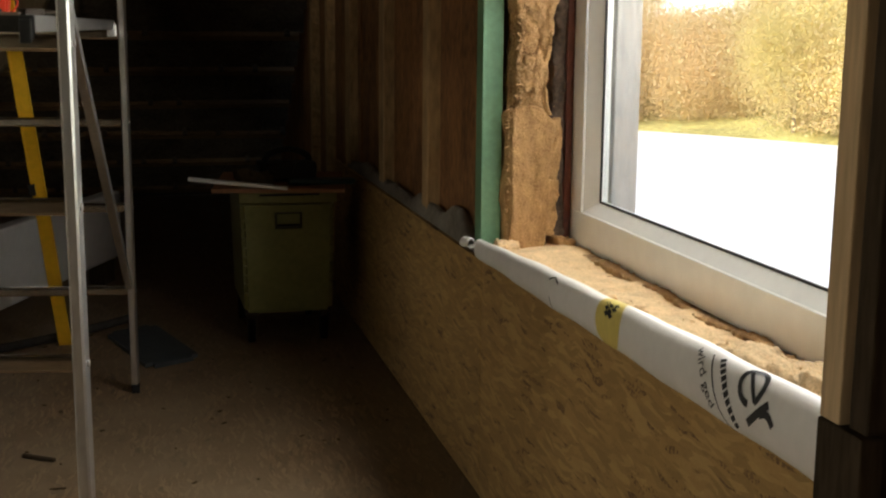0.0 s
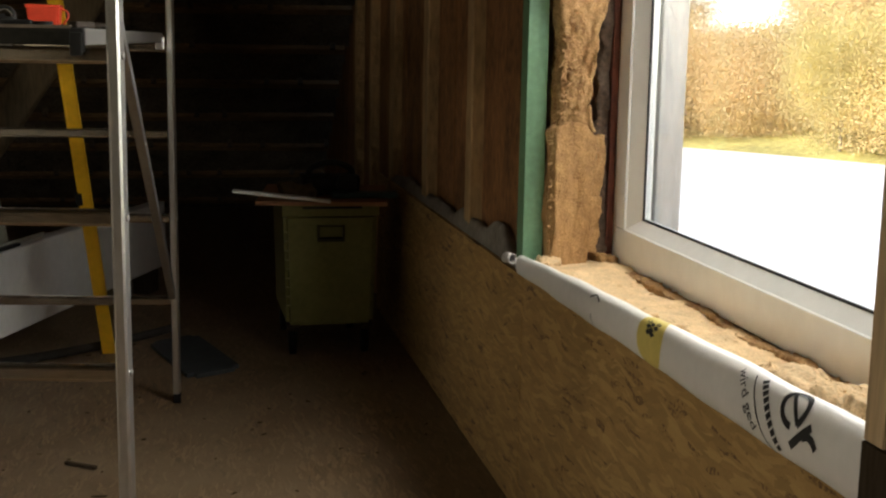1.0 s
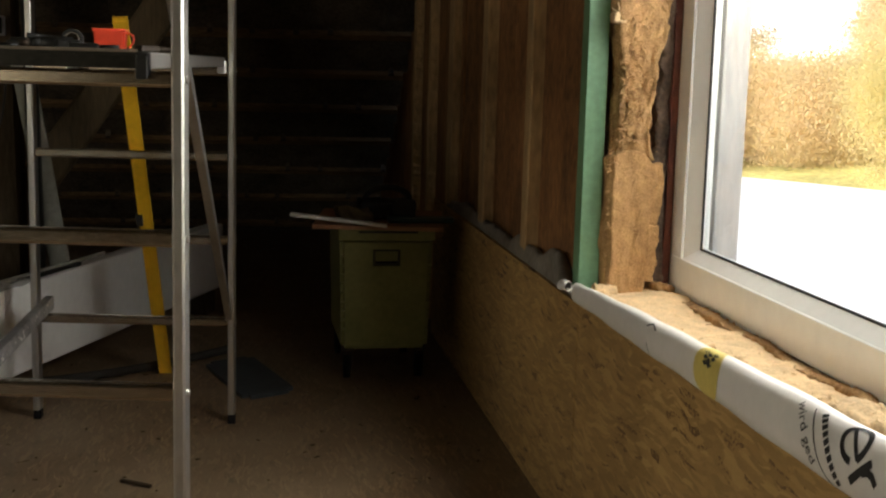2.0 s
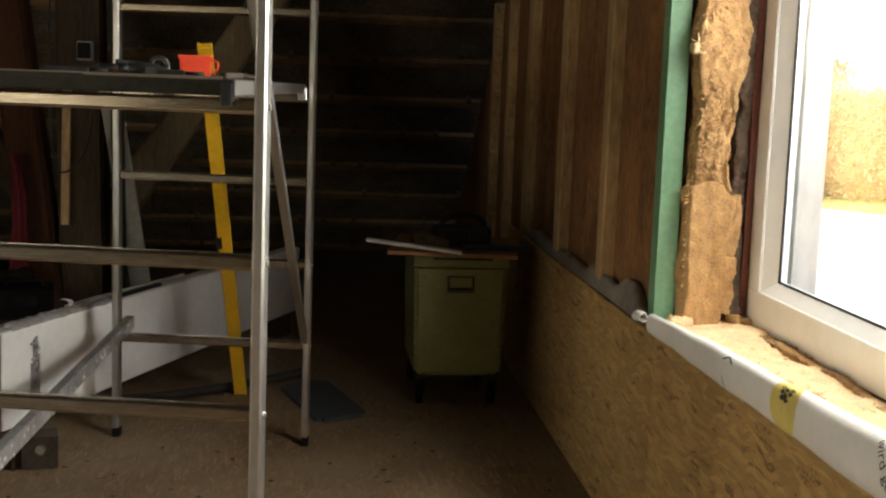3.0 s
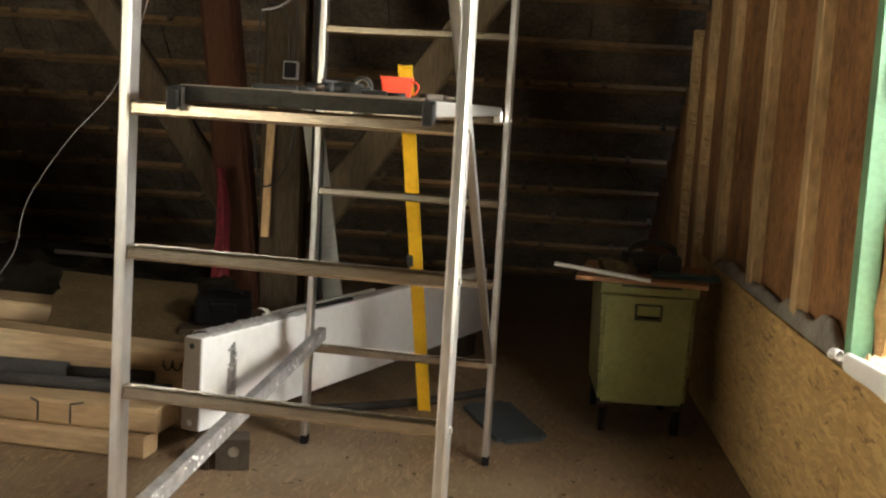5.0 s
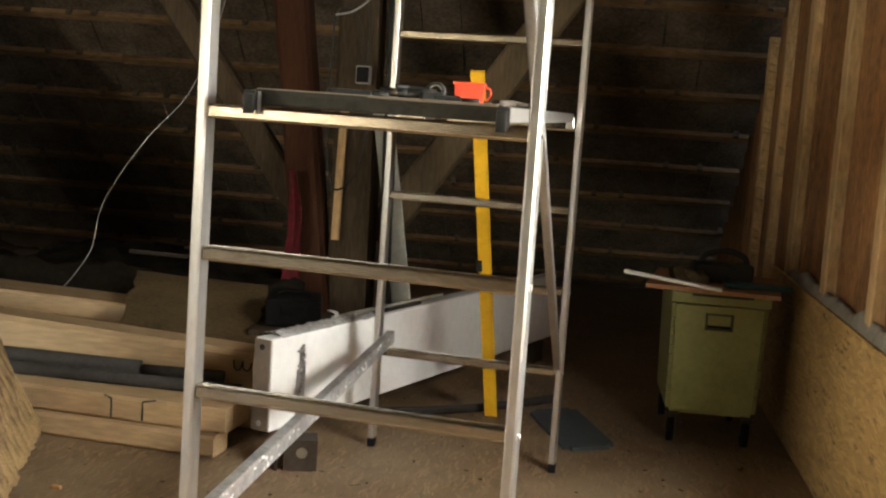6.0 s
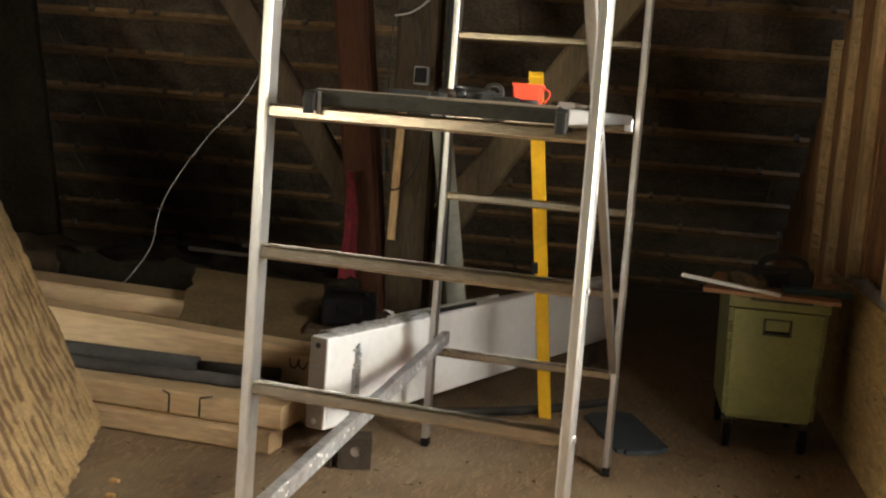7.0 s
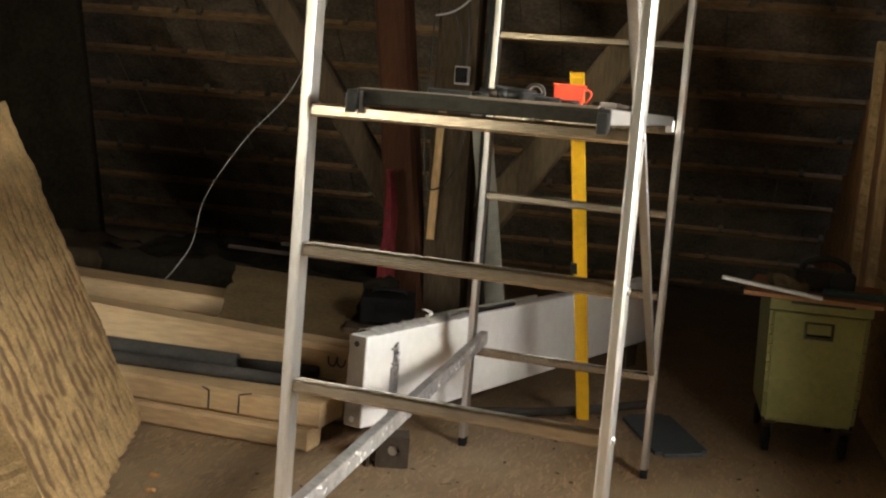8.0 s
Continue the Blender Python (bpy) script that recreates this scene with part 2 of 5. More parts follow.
def quilted_wool():
    """Yellow wool with soft brown stitched stripes that run up the slab in staggered strokes."""
    m = mat("mineral_wool_slab", (0.265, 0.172, 0.072), 0.95, vary=0.45, scale=12, fine=130, bump=0.8)
    n, link = m.node_tree.nodes, m.node_tree.links.new
    b = n["Principled BSDF"]
    co = n.new("ShaderNodeTexCoord")
    wave = n.new("ShaderNodeTexWave")
    wave.bands_direction = "X"
    for key, value in (("Scale", 4.2), ("Distortion", 0.9), ("Detail", 2.0), ("Detail Scale", 1.2)):
        wave.inputs[key].default_value = value
    link(co.outputs["Object"], wave.inputs["Vector"])
    mp = n.new("ShaderNodeMapping")
    mp.inputs["Scale"].default_value = (14, 9, 9)
    link(co.outputs["Object"], mp.inputs[0])
    dash = n.new("ShaderNodeTexNoise")
    dash.inputs["Scale"].default_value = 1.0
    link(mp.outputs[0], dash.inputs["Vector"])
    line = n.new("ShaderNodeMapRange")
    line.inputs["From Min"].default_value, line.inputs["From Max"].default_value = 0.24, 0.02
    link(wave.outputs["Fac"], line.inputs["Value"])
    on = n.new("ShaderNodeMapRange")
    on.inputs["From Min"].default_value, on.inputs["From Max"].default_value = 0.36, 0.50
    link(dash.outputs["Fac"], on.inputs["Value"])
    mul = n.new("ShaderNodeMath")
    mul.operation = "MULTIPLY"
    link(line.outputs[0], mul.inputs[0])
    link(on.outputs[0], mul.inputs[1])
    soft = n.new("ShaderNodeMath")
    soft.operation = "MULTIPLY"
    soft.inputs[1].default_value = 0.85
    link(mul.outputs[0], soft.inputs[0])
    mx = n.new("ShaderNodeMix")
    mx.data_type = "RGBA"
    link(soft.outputs[0], mx.inputs["Factor"])
    link(b.inputs["Base Color"].links[0].from_socket, mx.inputs["A"])
    mx.inputs["B"].default_value = (0.085, 0.045, 0.016, 1)
    link(mx.outputs["Result"], b.inputs["Base Color"])
    return m


M_SLABWOOL = quilted_wool()
M_GLASS = bpy.data.materials.new("window_glass")
M_GLASS.use_nodes = True
gb = M_GLASS.node_tree.nodes["Principled BSDF"]
gb.inputs["Roughness"].default_value = 0.0
gb.inputs["Transmission Weight"].default_value = 1.0
gb.inputs["IOR"].default_value = 1.3
gb.inputs["Base Color"].default_value = (0.97, 0.98, 0.97, 1)


# ---- building blocks ----
def bm_new():
    return bmesh.new()


def add_box(bm, lo, hi, bevel=0.0, m=None):
    """A box between two corners, with its edges bevelled."""
    lo, hi = Vector(lo), Vector(hi)
    b2 = bmesh.new()
    bmesh.ops.create_cube(b2, size=1.0, matrix=Matrix.LocRotScale((lo + hi) / 2, None, [abs(c) for c in (hi - lo)]))
    if bevel:
        bmesh.ops.bevel(b2, geom=b2.edges[:], offset=bevel, segments=2, affect="EDGES", profile=0.6)
    if m is not None:
        b2.transform(m)
    join(bm, b2)


def join(bm, other):
    """Adds the faces of another bmesh, which ends."""
    made = [bm.verts.new(v.co) for v in other.verts]
    other.verts.index_update()
    for f in other.faces:
        nf = bm.faces.new([made[v.index] for v in f.verts])
        nf.smooth = f.smooth
    other.free()


def aim(a, b, up=(0, 0, 1)):
    """A frame at a whose z runs to b; x keeps square to up."""
    a, b = Vector(a), Vector(b)
    z = (b - a).normalized()
    x = Vector(up).cross(z)
    x = x.normalized() if x.length > 1e-4 else Vector((1, 0, 0))
    y = z.cross(x)
    m = Matrix((x, y, z)).transposed().to_4x4()
    m.translation = a
    return m


def add_bar(bm, a, b, w, h, bevel=0.002, up=(0, 0, 1)):
    """A bar of w across and h along up, from a to b."""
    length = (Vector(b) - Vector(a)).length
    add_box(bm, (-w / 2, -h / 2, 0), (w / 2, h / 2, length), bevel, aim(a, b, up))


def add_rod(bm, a, b, r, sides=12, r2=None, caps=True):
    b2 = bmesh.new()
    length = (Vector(b) - Vector(a)).length
    bmesh.ops.create_cone(b2, cap_ends=caps, segments=sides, radius1=r, radius2=r if r2 is None else r2, depth=length)
    for f in b2.faces:
        f.smooth = len(f.verts) == 4
    b2.transform(aim(a, b) @ Matrix.Translation((0, 0, length / 2)))
    join(bm, b2)


def add_sweep(bm, pts, r, sides=8):
    """A round cord through the points."""
    pts = [Vector(p) for p in pts]
    rings = []
    for i, p in enumerate(pts):
        d = (pts[min(i + 1, len(pts) - 1)] - pts[max(i - 1, 0)]).normalized()
        x = d.orthogonal().normalized() if not rings else (x - d * x.dot(d)).normalized()
        y = d.cross(x)
        rings.append([bm.verts.new(p + (x * math.cos(a) + y * math.sin(a)) * r) for a in (2 * math.pi * k / sides for k in range(sides))])
    for a, b in zip(rings, rings[1:]):
        for k in range(sides):
            bm.faces.new((a[k], a[(k + 1) % sides], b[(k + 1) % sides], b[k])).smooth = True
    bm.faces.new(rings[0][::-1])
    bm.faces.new(rings[-1])


def spline(pts, steps=8):
    """Points of a smooth line through pts."""
    pts = [Vector(p) for p in pts]
    out = []
    for i in range(len(pts) - 1):
        p0, p1, p2, p3 = pts[max(i - 1, 0)], pts[i], pts[i + 1], pts[min(i + 2, len(pts) - 1)]
        for k in range(steps):
            t = k / steps
            out.append(0.5 * (2 * p1 + (p2 - p0) * t + (2 * p0 - 5 * p1 + 4 * p2 - p3) * t * t + (3 * p1 - p0 - 3 * p2 + p3) * t ** 3))
    return out + [pts[-1]]


def part(name, bm, material, parent=None, label="", smooth=None):
    """Links a bmesh as one mesh object under a thing or a part."""
    me = bpy.data.meshes.new(name)
    bmesh.ops.recalc_face_normals(bm, faces=bm.faces[:])
    if smooth is not None:
        for f in bm.faces:
            f.smooth = smooth
    bm.to_mesh(me)
    bm.free()
    me.materials.append(material)
    ob = new(name, me)
    if parent is not None:
        ob.parent = parent
    if label:
        tagged(ob, label)
    return ob


def thing(name, label, category, group="", at=(0, 0, 0)):
    """An empty that holds the parts of one thing."""
    ob = tagged(new(name), label, category, group)
    ob.location = at
    return ob


def local(ob, bm):
    """Shifts a bmesh built in world places into the frame of its thing."""
    bm.transform(Matrix.Translation(-ob.location))
    return bm


def setting(name, bm, material, label, category, kind="structure"):
    return tagged(part(name, bm, material), label, category, kind=kind)


# ---- large structure ----
WALL = 0.900          # inner face of the boarded gable wall
EAVE, SLOPE = 8.0, math.tan(radians(35))
RIDGE_Y = 2.0
SOUTH = 2 * RIDGE_Y - EAVE
WEST = -5.2


def roof_z(y):
    return (EAVE - y) * SLOPE if y > RIDGE_Y else (y - SOUTH) * SLOPE


bm = bm_new()
add_box(bm, (WEST - 0.2, SOUTH - 0.2, -0.25), (1.22, EAVE + 0.3, 0.0))
setting("floor", bm, M_FLOOR, "dusty brown pressed-strand board attic floor", "floor")


def gable(x0, x1, hole):
    """A gable wall as a prism between two x, with one opening (y0, y1, z0, z1)."""
    b = bm_new()
    y0, y1, z0, z1 = hole
    cuts = [SOUTH, y0, RIDGE_Y, y1, EAVE] if y0 < RIDGE_Y < y1 else sorted([SOUTH, y0, y1, RIDGE_Y, EAVE])
    for a, c in zip(cuts, cuts[1:]):
        inside = a >= y0 - 1e-6 and c <= y1 + 1e-6
        for lo, hi in (((-0.25, -0.25), (z0, z0)), ((z1, z1), (roof_z(a), roof_z(c)))) if inside else (((-0.25, -0.25), (roof_z(a), roof_z(c))),):
            vs = [b.verts.new((x, y, z)) for x in (x0, x1) for y, z in ((a, lo[0]), (c, lo[1]), (c, hi[1] + 0.001), (a, hi[0] + 0.001))]
            for q in ((0, 1, 2, 3), (7, 6, 5, 4), (0, 4, 5, 1), (1, 5, 6, 2), (2, 6, 7, 3), (3, 7, 4, 0)):
                b.faces.new([vs[i] for i in q])
    return b


setting("wall_east", gable(0.985, 1.24, (0.30, 2.15, 0.655, 1.98)), M_SHEATH, "brown rough wooden outer wall of the gable", "wall")
setting("wall_west", gable(WEST - 0.25, WEST, (-1.4, 0.2, 0.6, 1.7)), M_OLDWOOD, "dark old timber gable wall with a window opening", "wall")

def hexa(bm, low, high):
    """A block between two four-cornered faces."""
    vs = [bm.verts.new(p) for p in (*low, *high)]
    for q in ((0, 1, 2, 3), (7, 6, 5, 4), (0, 4, 5, 1), (1, 5, 6, 2), (2, 6, 7, 3), (3, 7, 4, 0)):
        bm.faces.new([vs[i] for i in q])


def on_roof(x, s, h):
    """A point of the north roof: s metres up the slope from the eave, h metres under the tiles."""
    c, n = math.cos(radians(35)), math.sin(radians(35))
    return Vector((x, EAVE - s * c - h * n, s * n - h * c))


COURSE = 0.378
bm = bm_new()
hexa(bm, [on_roof(x, s, -0.09) for x, s in ((WEST - 0.3, -0.5), (1.4, -0.5), (1.4, 7.4), (WEST - 0.3, 7.4))],
     [on_roof(x, s, -0.17) for x, s in ((WEST - 0.3, -0.5), (1.4, -0.5), (1.4, 7.4), (WEST - 0.3, 7.4))])
rt = random.Random(11)
for k in range(0, 13):
    s0 = 0.853 - 2 * COURSE + COURSE * k
    x = WEST
    while x < 0.97:
        w = 0.215
        dz = rt.uniform(-0.006, 0.008)
        x1 = min(x + w - 0.006, 0.984)
        hexa(bm, [on_roof(x, s0, -0.03 + dz), on_roof(x1, s0, -0.03 + dz), on_roof(x1, s0 + 0.40, -0.062 + dz), on_roof(x, s0 + 0.40, -0.062 + dz)],
             [on_roof(x, s0, -0.045 + dz), on_roof(x1, s0, -0.045 + dz), on_roof(x1, s0 + 0.40, -0.076 + dz), on_roof(x, s0 + 0.40, -0.076 + dz)])
        if rt.random() < 0.5:
            q = x + w * rt.uniform(0.2, 0.6)
            hexa(bm, [on_roof(q + a, s0 + b, 0.005) for a, b in ((0, 0.05), (0.03, 0.05), (0.03, 0.075), (0, 0.075))],
                 [on_roof(q + a, s0 + b, -0.05) for a, b in ((0, 0.05), (0.03, 0.05), (0.03, 0.075), (0, 0.075))])
        x += w
setting("ceiling_north", bm, M_TILE, "dark underside of the sloping clay-tiled roof", "ceiling")
bm = bm_new()
X0, X1, Y0, Y1 = WEST - 0.3, 1.4, SOUTH - 0.3, RIDGE_Y
HX0, HX1, HY0, HY1 = -3.9, -2.5, -2.6, -1.85      # rear roof light
for xa, xb, ya, yb in ((X0, X1, Y0, HY0), (X0, X1, HY1, Y1), (X0, HX0, HY0, HY1), (HX1, X1, HY0, HY1)):
    q = [(x, y, (y - SOUTH) * SLOPE) for x, y in ((xa, ya), (xb, ya), (xb, yb), (xa, yb))]
    hexa(bm, [(x, y, z + 0.07) for x, y, z in q], [(x, y, z + 0.17) for x, y, z in q])
setting("ceiling_south", bm, M_OLDWOOD, "dark boarded underside of the opposite roof slope", "ceiling")

# roof battens, in lengths that meet unevenly
for k in range(0, 13):
    s0 = 0.853 - 2 * COURSE + COURSE * k
    joints = [WEST, -2.45 - 0.1 * k % 0.4 + rt.uniform(-0.15, 0.15), rt.uniform(-0.9, -0.2), 0.96]
    for a, b in zip(joints, joints[1:]):
        da, db = rt.uniform(-0.012, 0.012), rt.uniform(-0.012, 0.012)
        bm = bm_new()
        hexa(bm, [on_roof(a, s0 + da, 0.0), on_roof(b, s0 + db, 0.0), on_roof(b, s0 + db + 0.05, 0.0), on_roof(a, s0 + da + 0.05, 0.0)],
             [on_roof(a, s0 + da, -0.03), on_roof(b, s0 + db, -0.03), on_roof(b, s0 + db + 0.05, -0.03), on_roof(a, s0 + da + 0.05, -0.03)])
        tagged(part("roof_batten", bm, M_BATTEN), "rough brown horizontal batten under the roof tiles", "roof batten", "roof battens", kind="structure")

# lower boarding of pressed-strand panels
for k, (ya, yb) in enumerate(((-3.0, -0.35), (-0.347, 2.07), (2.073, 4.6))):
    bm = bm_new()
    add_box(bm, (WALL, ya, 0.0), (WALL + 0.012, yb, (0.628, 0.655, 0.632)[k]), 0.0015)
    tagged(part("osb_panel", bm, M_OSB), "pressed wood strand board lining the lower wall", "wall panel", "lining panels", kind="structure")

# sheathing boards between the studs, each its own edge
sheath = bpy.data.objects["wall_east"]
rnd = random.Random(4)
y = 2.192
while y < 7.3:
    w = rnd.uniform(0.13, 0.2)
    bm = bm_new()
    top = roof_z(y + w) - 0.02
    add_box(bm, (0.952 + rnd.uniform(-0.003, 0.003), y, 0.0), (0.984, y + w - 0.004, top), 0.002)
    part("plank", bm, M_SHEATH, sheath)
    y += w

# studs
def stud(y0, w, waney):
    """A rough upright whose near edge follows the bark of the log."""
    b = bm_new()
    top = roof_z(y0 + w) - 0.02
    n = int(top / 0.018)
    loops = []
    for k in range(n + 1):
        z = top * k / n
        cutin = waney * (0.4 + noise.noise(Vector((y0 * 9, 3.0, z * 9))) + 0.6 * noise.noise(Vector((y0 * 5, 8.0, z * 31))))
        near = y0 + max(0.0, cutin)
        far = y0 + w + 0.003 * noise.noise(Vector((y0, 5.0, z * 6)))
        x = 0.9125 + 0.002 * (1 + noise.noise(Vector((y0 * 7, 1.0, z * 4))))
        loops.append([b.verts.new(p + (z,)) for p in ((x + 0.004, near), (x, near + 0.004), (x, far - 0.004), (x + 0.004, far), (0.964, far), (0.964, y0))])
    for p, q in zip(loops, loops[1:]):
        for j in range(6):
            b.faces.new((p[j], p[(j + 1) % 6], q[(j + 1) % 6], q[j]))
    b.faces.new(loops[0][::-1])
    b.faces.new(loops[-1])
    return tagged(part("wall_stud", b, M_STUD), "light rough-sawn upright stud of the gable wall", "stud", "wall studs", kind="structure")


for y, w, waney in ((2.765, 0.078, 0.004), (3.485, 0.098, 0.008), (4.25, 0.13, 0.012), (4.92, 0.075, 0.028), (5.45, 0.10, 0.045)):
    stud(y, w, waney)
bm = bm_new()
add_box(bm, (0.9125, 2.13, 0.0), (0.967, 2.19, roof_z(2.2) - 0.03), 0.003)
tagged(part("green_stud", bm, M_GREEN), "upright stud painted pale green beside the window", "stud", kind="structure")
bm = bm_new()
add_box(bm, (0.868, 0.352, 0.757), (0.897, 0.395, 3.0), 0.003)
tagged(part("window_post", bm, M_POSTWOOD), "sawn light wooden post standing at the window edge", "post", kind="structure")
# added dark block: the wall below the post lies in shade
bm = bm_new()
add_box(bm, (0.866, 0.300, 0.0), (0.8985, 0.396, 0.7565), 0.003)
tagged(part("post_foot", bm, M_OLDWOOD), "dark block added for the shaded wall under the light window post", "post", kind="structure")
# added dark board that gives the light post its shaded face
bm = bm_new()
add_box(bm, (0.880, 0.312, 0.66), (1.09, 0.349, 2.2), 0.003)
tagged(part("jamb_board", bm, M_OLDWOOD), "dark board added as the shaded face of the light post", "board", kind="structure")


# ---- the window and its reveal ----
def ring(bm, x0, x1, outer, inner, bevel=0.004):
    """A rectangular frame in the wall: outer and inner as (y0, y1, z0, z1), from x0 to x1."""
    a, b, c, d = outer
    e, f, g, h = inner
    for lo, hi in (((x0, a, c), (x1, b, g)), ((x0, a, h), (x1, b, d)), ((x0, a, g), (x1, e, h)), ((x0, f, g), (x1, b, h))):
        add_box(bm, lo, hi, bevel)


window = tagged(thing("window_1", "white plastic window with one large clear pane", "window", at=(1.17, 1.25, 0.667)), kind="structure")
bm = bm_new()
ring(bm, 1.150, 1.215, (0.36, 2.143, 0.667, 1.95), (0.475, 2.028, 0.760, 1.86))
part("window_frame", local(window, bm), M_PVC, window)
bm = bm_new()
# sloping glazing bead
o, i = (0.475, 2.028, 0.760, 1.86), (0.525, 1.978, 0.790, 1.81)
co = [(o[0], o[2]), (o[1], o[2]), (o[1], o[3]), (o[0], o[3])]
ci = [(i[0], i[2]), (i[1], i[2]), (i[1], i[3]), (i[0], i[3])]
va = [bm.verts.new((1.156, *p)) for p in co]
vb = [bm.verts.new((1.182, *p)) for p in ci]
vc = [bm.verts.new((1.205, *p)) for p in ci]
vd = [bm.verts.new((1.205, *p)) for p in co]
for r0, r1 in ((va, vb), (vb, vc), (vc, vd), (vd, va)):
    for k in range(4):
        bm.faces.new((r0[k], r0[(k + 1) % 4], r1[(k + 1) % 4], r1[k]))
part("glazing_bead", local(window, bm), M_PVC, window)
bm = bm_new()
ring(bm, 1.181, 1.186, (0.522, 1.981, 0.787, 1.813), (0.528, 1.975, 0.794, 1.806), 0.0)
part("rubber_seal", local(window, bm), M_SEAL, window, "black rubber glazing seal")
bm = bm_new()
add_box(bm, (1.188, 0.50, 0.77), (1.192, 2.0, 1.83))
pane = part("pane", local(window, bm), M_GLASS, window)
pane.visible_shadow = False
bm = bm_new()
add_box(bm, (1.218, 1.985, 0.60), (1.285, 2.149, 2.05), 0.004)
tagged(part("outer_jamb_board", bm, M_GREYWOOD), "weathered grey board on the outer window reveal", "board", kind="structure")
bm = bm_new()
add_box(bm, (1.218, 0.28, 0.60), (1.285, 1.98, 0.70), 0.004)
tagged(part("outer_sill_board", bm, M_GREYWOOD), "weathered grey board under the window outside", "board", kind="structure")


def fluff(lo, hi, cell, amount, scale, seed, ragged=0.0, fibre=1.0):
    """A block of loose mineral wool: a finely cut box pushed about by noise."""
    b = bm_new()
    lo, hi = Vector(lo), Vector(hi)
    size = hi - lo
    counts = [max(2, round(c / cell)) for c in size]
    grid = {}

    def vert(i, j, k):
        if (i, j, k) not in grid:
            p = lo + Vector((size.x * i / counts[0], size.y * j / counts[1], size.z * k / counts[2]))
            q = Vector((p.x, p.y, p.z * fibre)) * scale + Vector((seed, -seed, seed * 0.3))
            d = noise.noise_vector(q) * amount + noise.noise_vector(q * 2.7) * amount * 0.55 + noise.noise_vector(q * 7.1) * amount * 0.3
            if ragged:
                d += noise.noise_vector(p * 7.0 + Vector((seed, 0, 0))) * ragged
            grid[i, j, k] = b.verts.new(p + d)
        return grid[i, j, k]

    for ax in range(3):
        u, v = [a for a in range(3) if a != ax]
        for side in (0, counts[ax]):
            for a in range(counts[u]):
                for c in range(counts[v]):
                    q = []
                    for da, dc in ((0, 0), (1, 0), (1, 1), (0, 1)):
                        idx = [0, 0, 0]
                        idx[ax], idx[u], idx[v] = side, a + da, c + dc
                        q.append(vert(*idx))
                    b.faces.new(q).smooth = True
    return b


def tufts(bm, count, place, size, seed):
    """Torn wisps that stick out of wool: curled thin tapering strips."""
    r = random.Random(seed)
    for _ in range(count):
        p = Vector(place(r))
        d = Vector((r.uniform(-1, 0.3), r.uniform(-1, 0.4), r.uniform(-0.5, 1))).normalized()
        side = d.orthogonal().normalized() * size * r.uniform(0.10, 0.3)
        curl = Vector((r.uniform(-1, 1), r.uniform(-1, 1), r.uniform(-1, 0.6))) * size * 0.5
        length = size * r.uniform(0.5, 1.4)
        rows = []
        for t in (0, 0.35, 0.7, 1.0):
            c = p + d * length * t + curl * t * t
            rows.append((bm.verts.new(c - side * (1 - 0.8 * t)), bm.verts.new(c + side * (1 - 0.8 * t))))
        for (a, b), (c, e) in zip(rows, rows[1:]):
            bm.faces.new((a, b, e, c))


bm = fluff((0.968, 2.068, 0.66), (1.078, 2.149, 1.028), 0.006, 0.005, 45, 1.0, 0.022, 0.3)
for v in bm.verts:      # rounded shoulder
    if v.co.z > 0.93:
        v.co.z -= 9.0 * (v.co.x - 1.015) ** 2 * (v.co.z - 0.93) / 0.10
join(bm, fluff((1.070, 2.070, 0.70), (1.098, 2.14, 0.84), 0.005, 0.008, 60, 2.5, 0.020, 0.5))
join(bm, fluff((1.062, 2.082, 0.81), (1.100, 2.14, 1.00), 0.006, 0.007, 60, 5.5, 0.022, 0.5))
tufts(bm, 140, lambda r: (r.choice((0.967, r.uniform(0.97, 1.09))), 2.066, r.uniform(0.66, 1.03)), 0.010, 13)
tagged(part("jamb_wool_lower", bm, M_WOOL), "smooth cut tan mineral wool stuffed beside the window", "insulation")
bm = fluff((0.978, 2.076, 1.035), (1.094, 2.149, 1.97), 0.006, 0.0105, 48, 4.0, 0.030, 0.5)
for v in bm.verts:      # a neck above the joint
    neck = math.exp(-((v.co.z - 1.10) / 0.11) ** 2)
    v.co.x -= 0.030 * neck * max(0.0, (v.co.x - 1.03) / 0.06) - 0.012 * neck * max(0.0, (1.03 - v.co.x) / 0.05)
    if v.co.z < 1.06:
        v.co.z -= 0.022 * min(1.0, abs(v.co.x - 1.03) / 0.05)
tufts(bm, 520, lambda r: (r.uniform(0.985, 1.05), 2.068, 1.04 + 0.86 * r.random() ** 1.3), 0.017, 3)
join(bm, fluff((1.0, 2.058, 1.06), (1.035, 2.10, 1.15), 0.005, 0.009, 60, 6.0, 0.018, 0.6))
tagged(part("jamb_wool_upper", bm, M_EDGEWOOL), "torn ragged tan mineral wool stuffed beside the window", "insulation")
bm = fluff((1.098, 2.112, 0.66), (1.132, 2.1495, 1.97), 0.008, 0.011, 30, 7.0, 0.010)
tagged(part("jamb_gap_wool", bm, M_GAPWOOL), "grey wool in the gap beside the window frame, darkened for shade", "insulation")
bm = bm_new()
add_box(bm, (1.130, 2.104, 0.66), (1.1495, 2.149, 1.97), 0.002)
tagged(part("sealing_tape", bm, M_REDFOIL), "red-brown sealing tape along the window frame", "tape")
bm = fluff((1.085, 2.06, 0.660), (1.132, 2.12, 0.694), 0.006, 0.011, 45, 12.0, 0.020)
tagged(part("wool_clump", bm, M_WOOL), "tan clump of wool pressed into the window corner", "insulation", "wool clumps")
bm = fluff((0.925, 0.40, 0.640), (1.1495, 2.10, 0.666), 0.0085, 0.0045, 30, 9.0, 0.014)
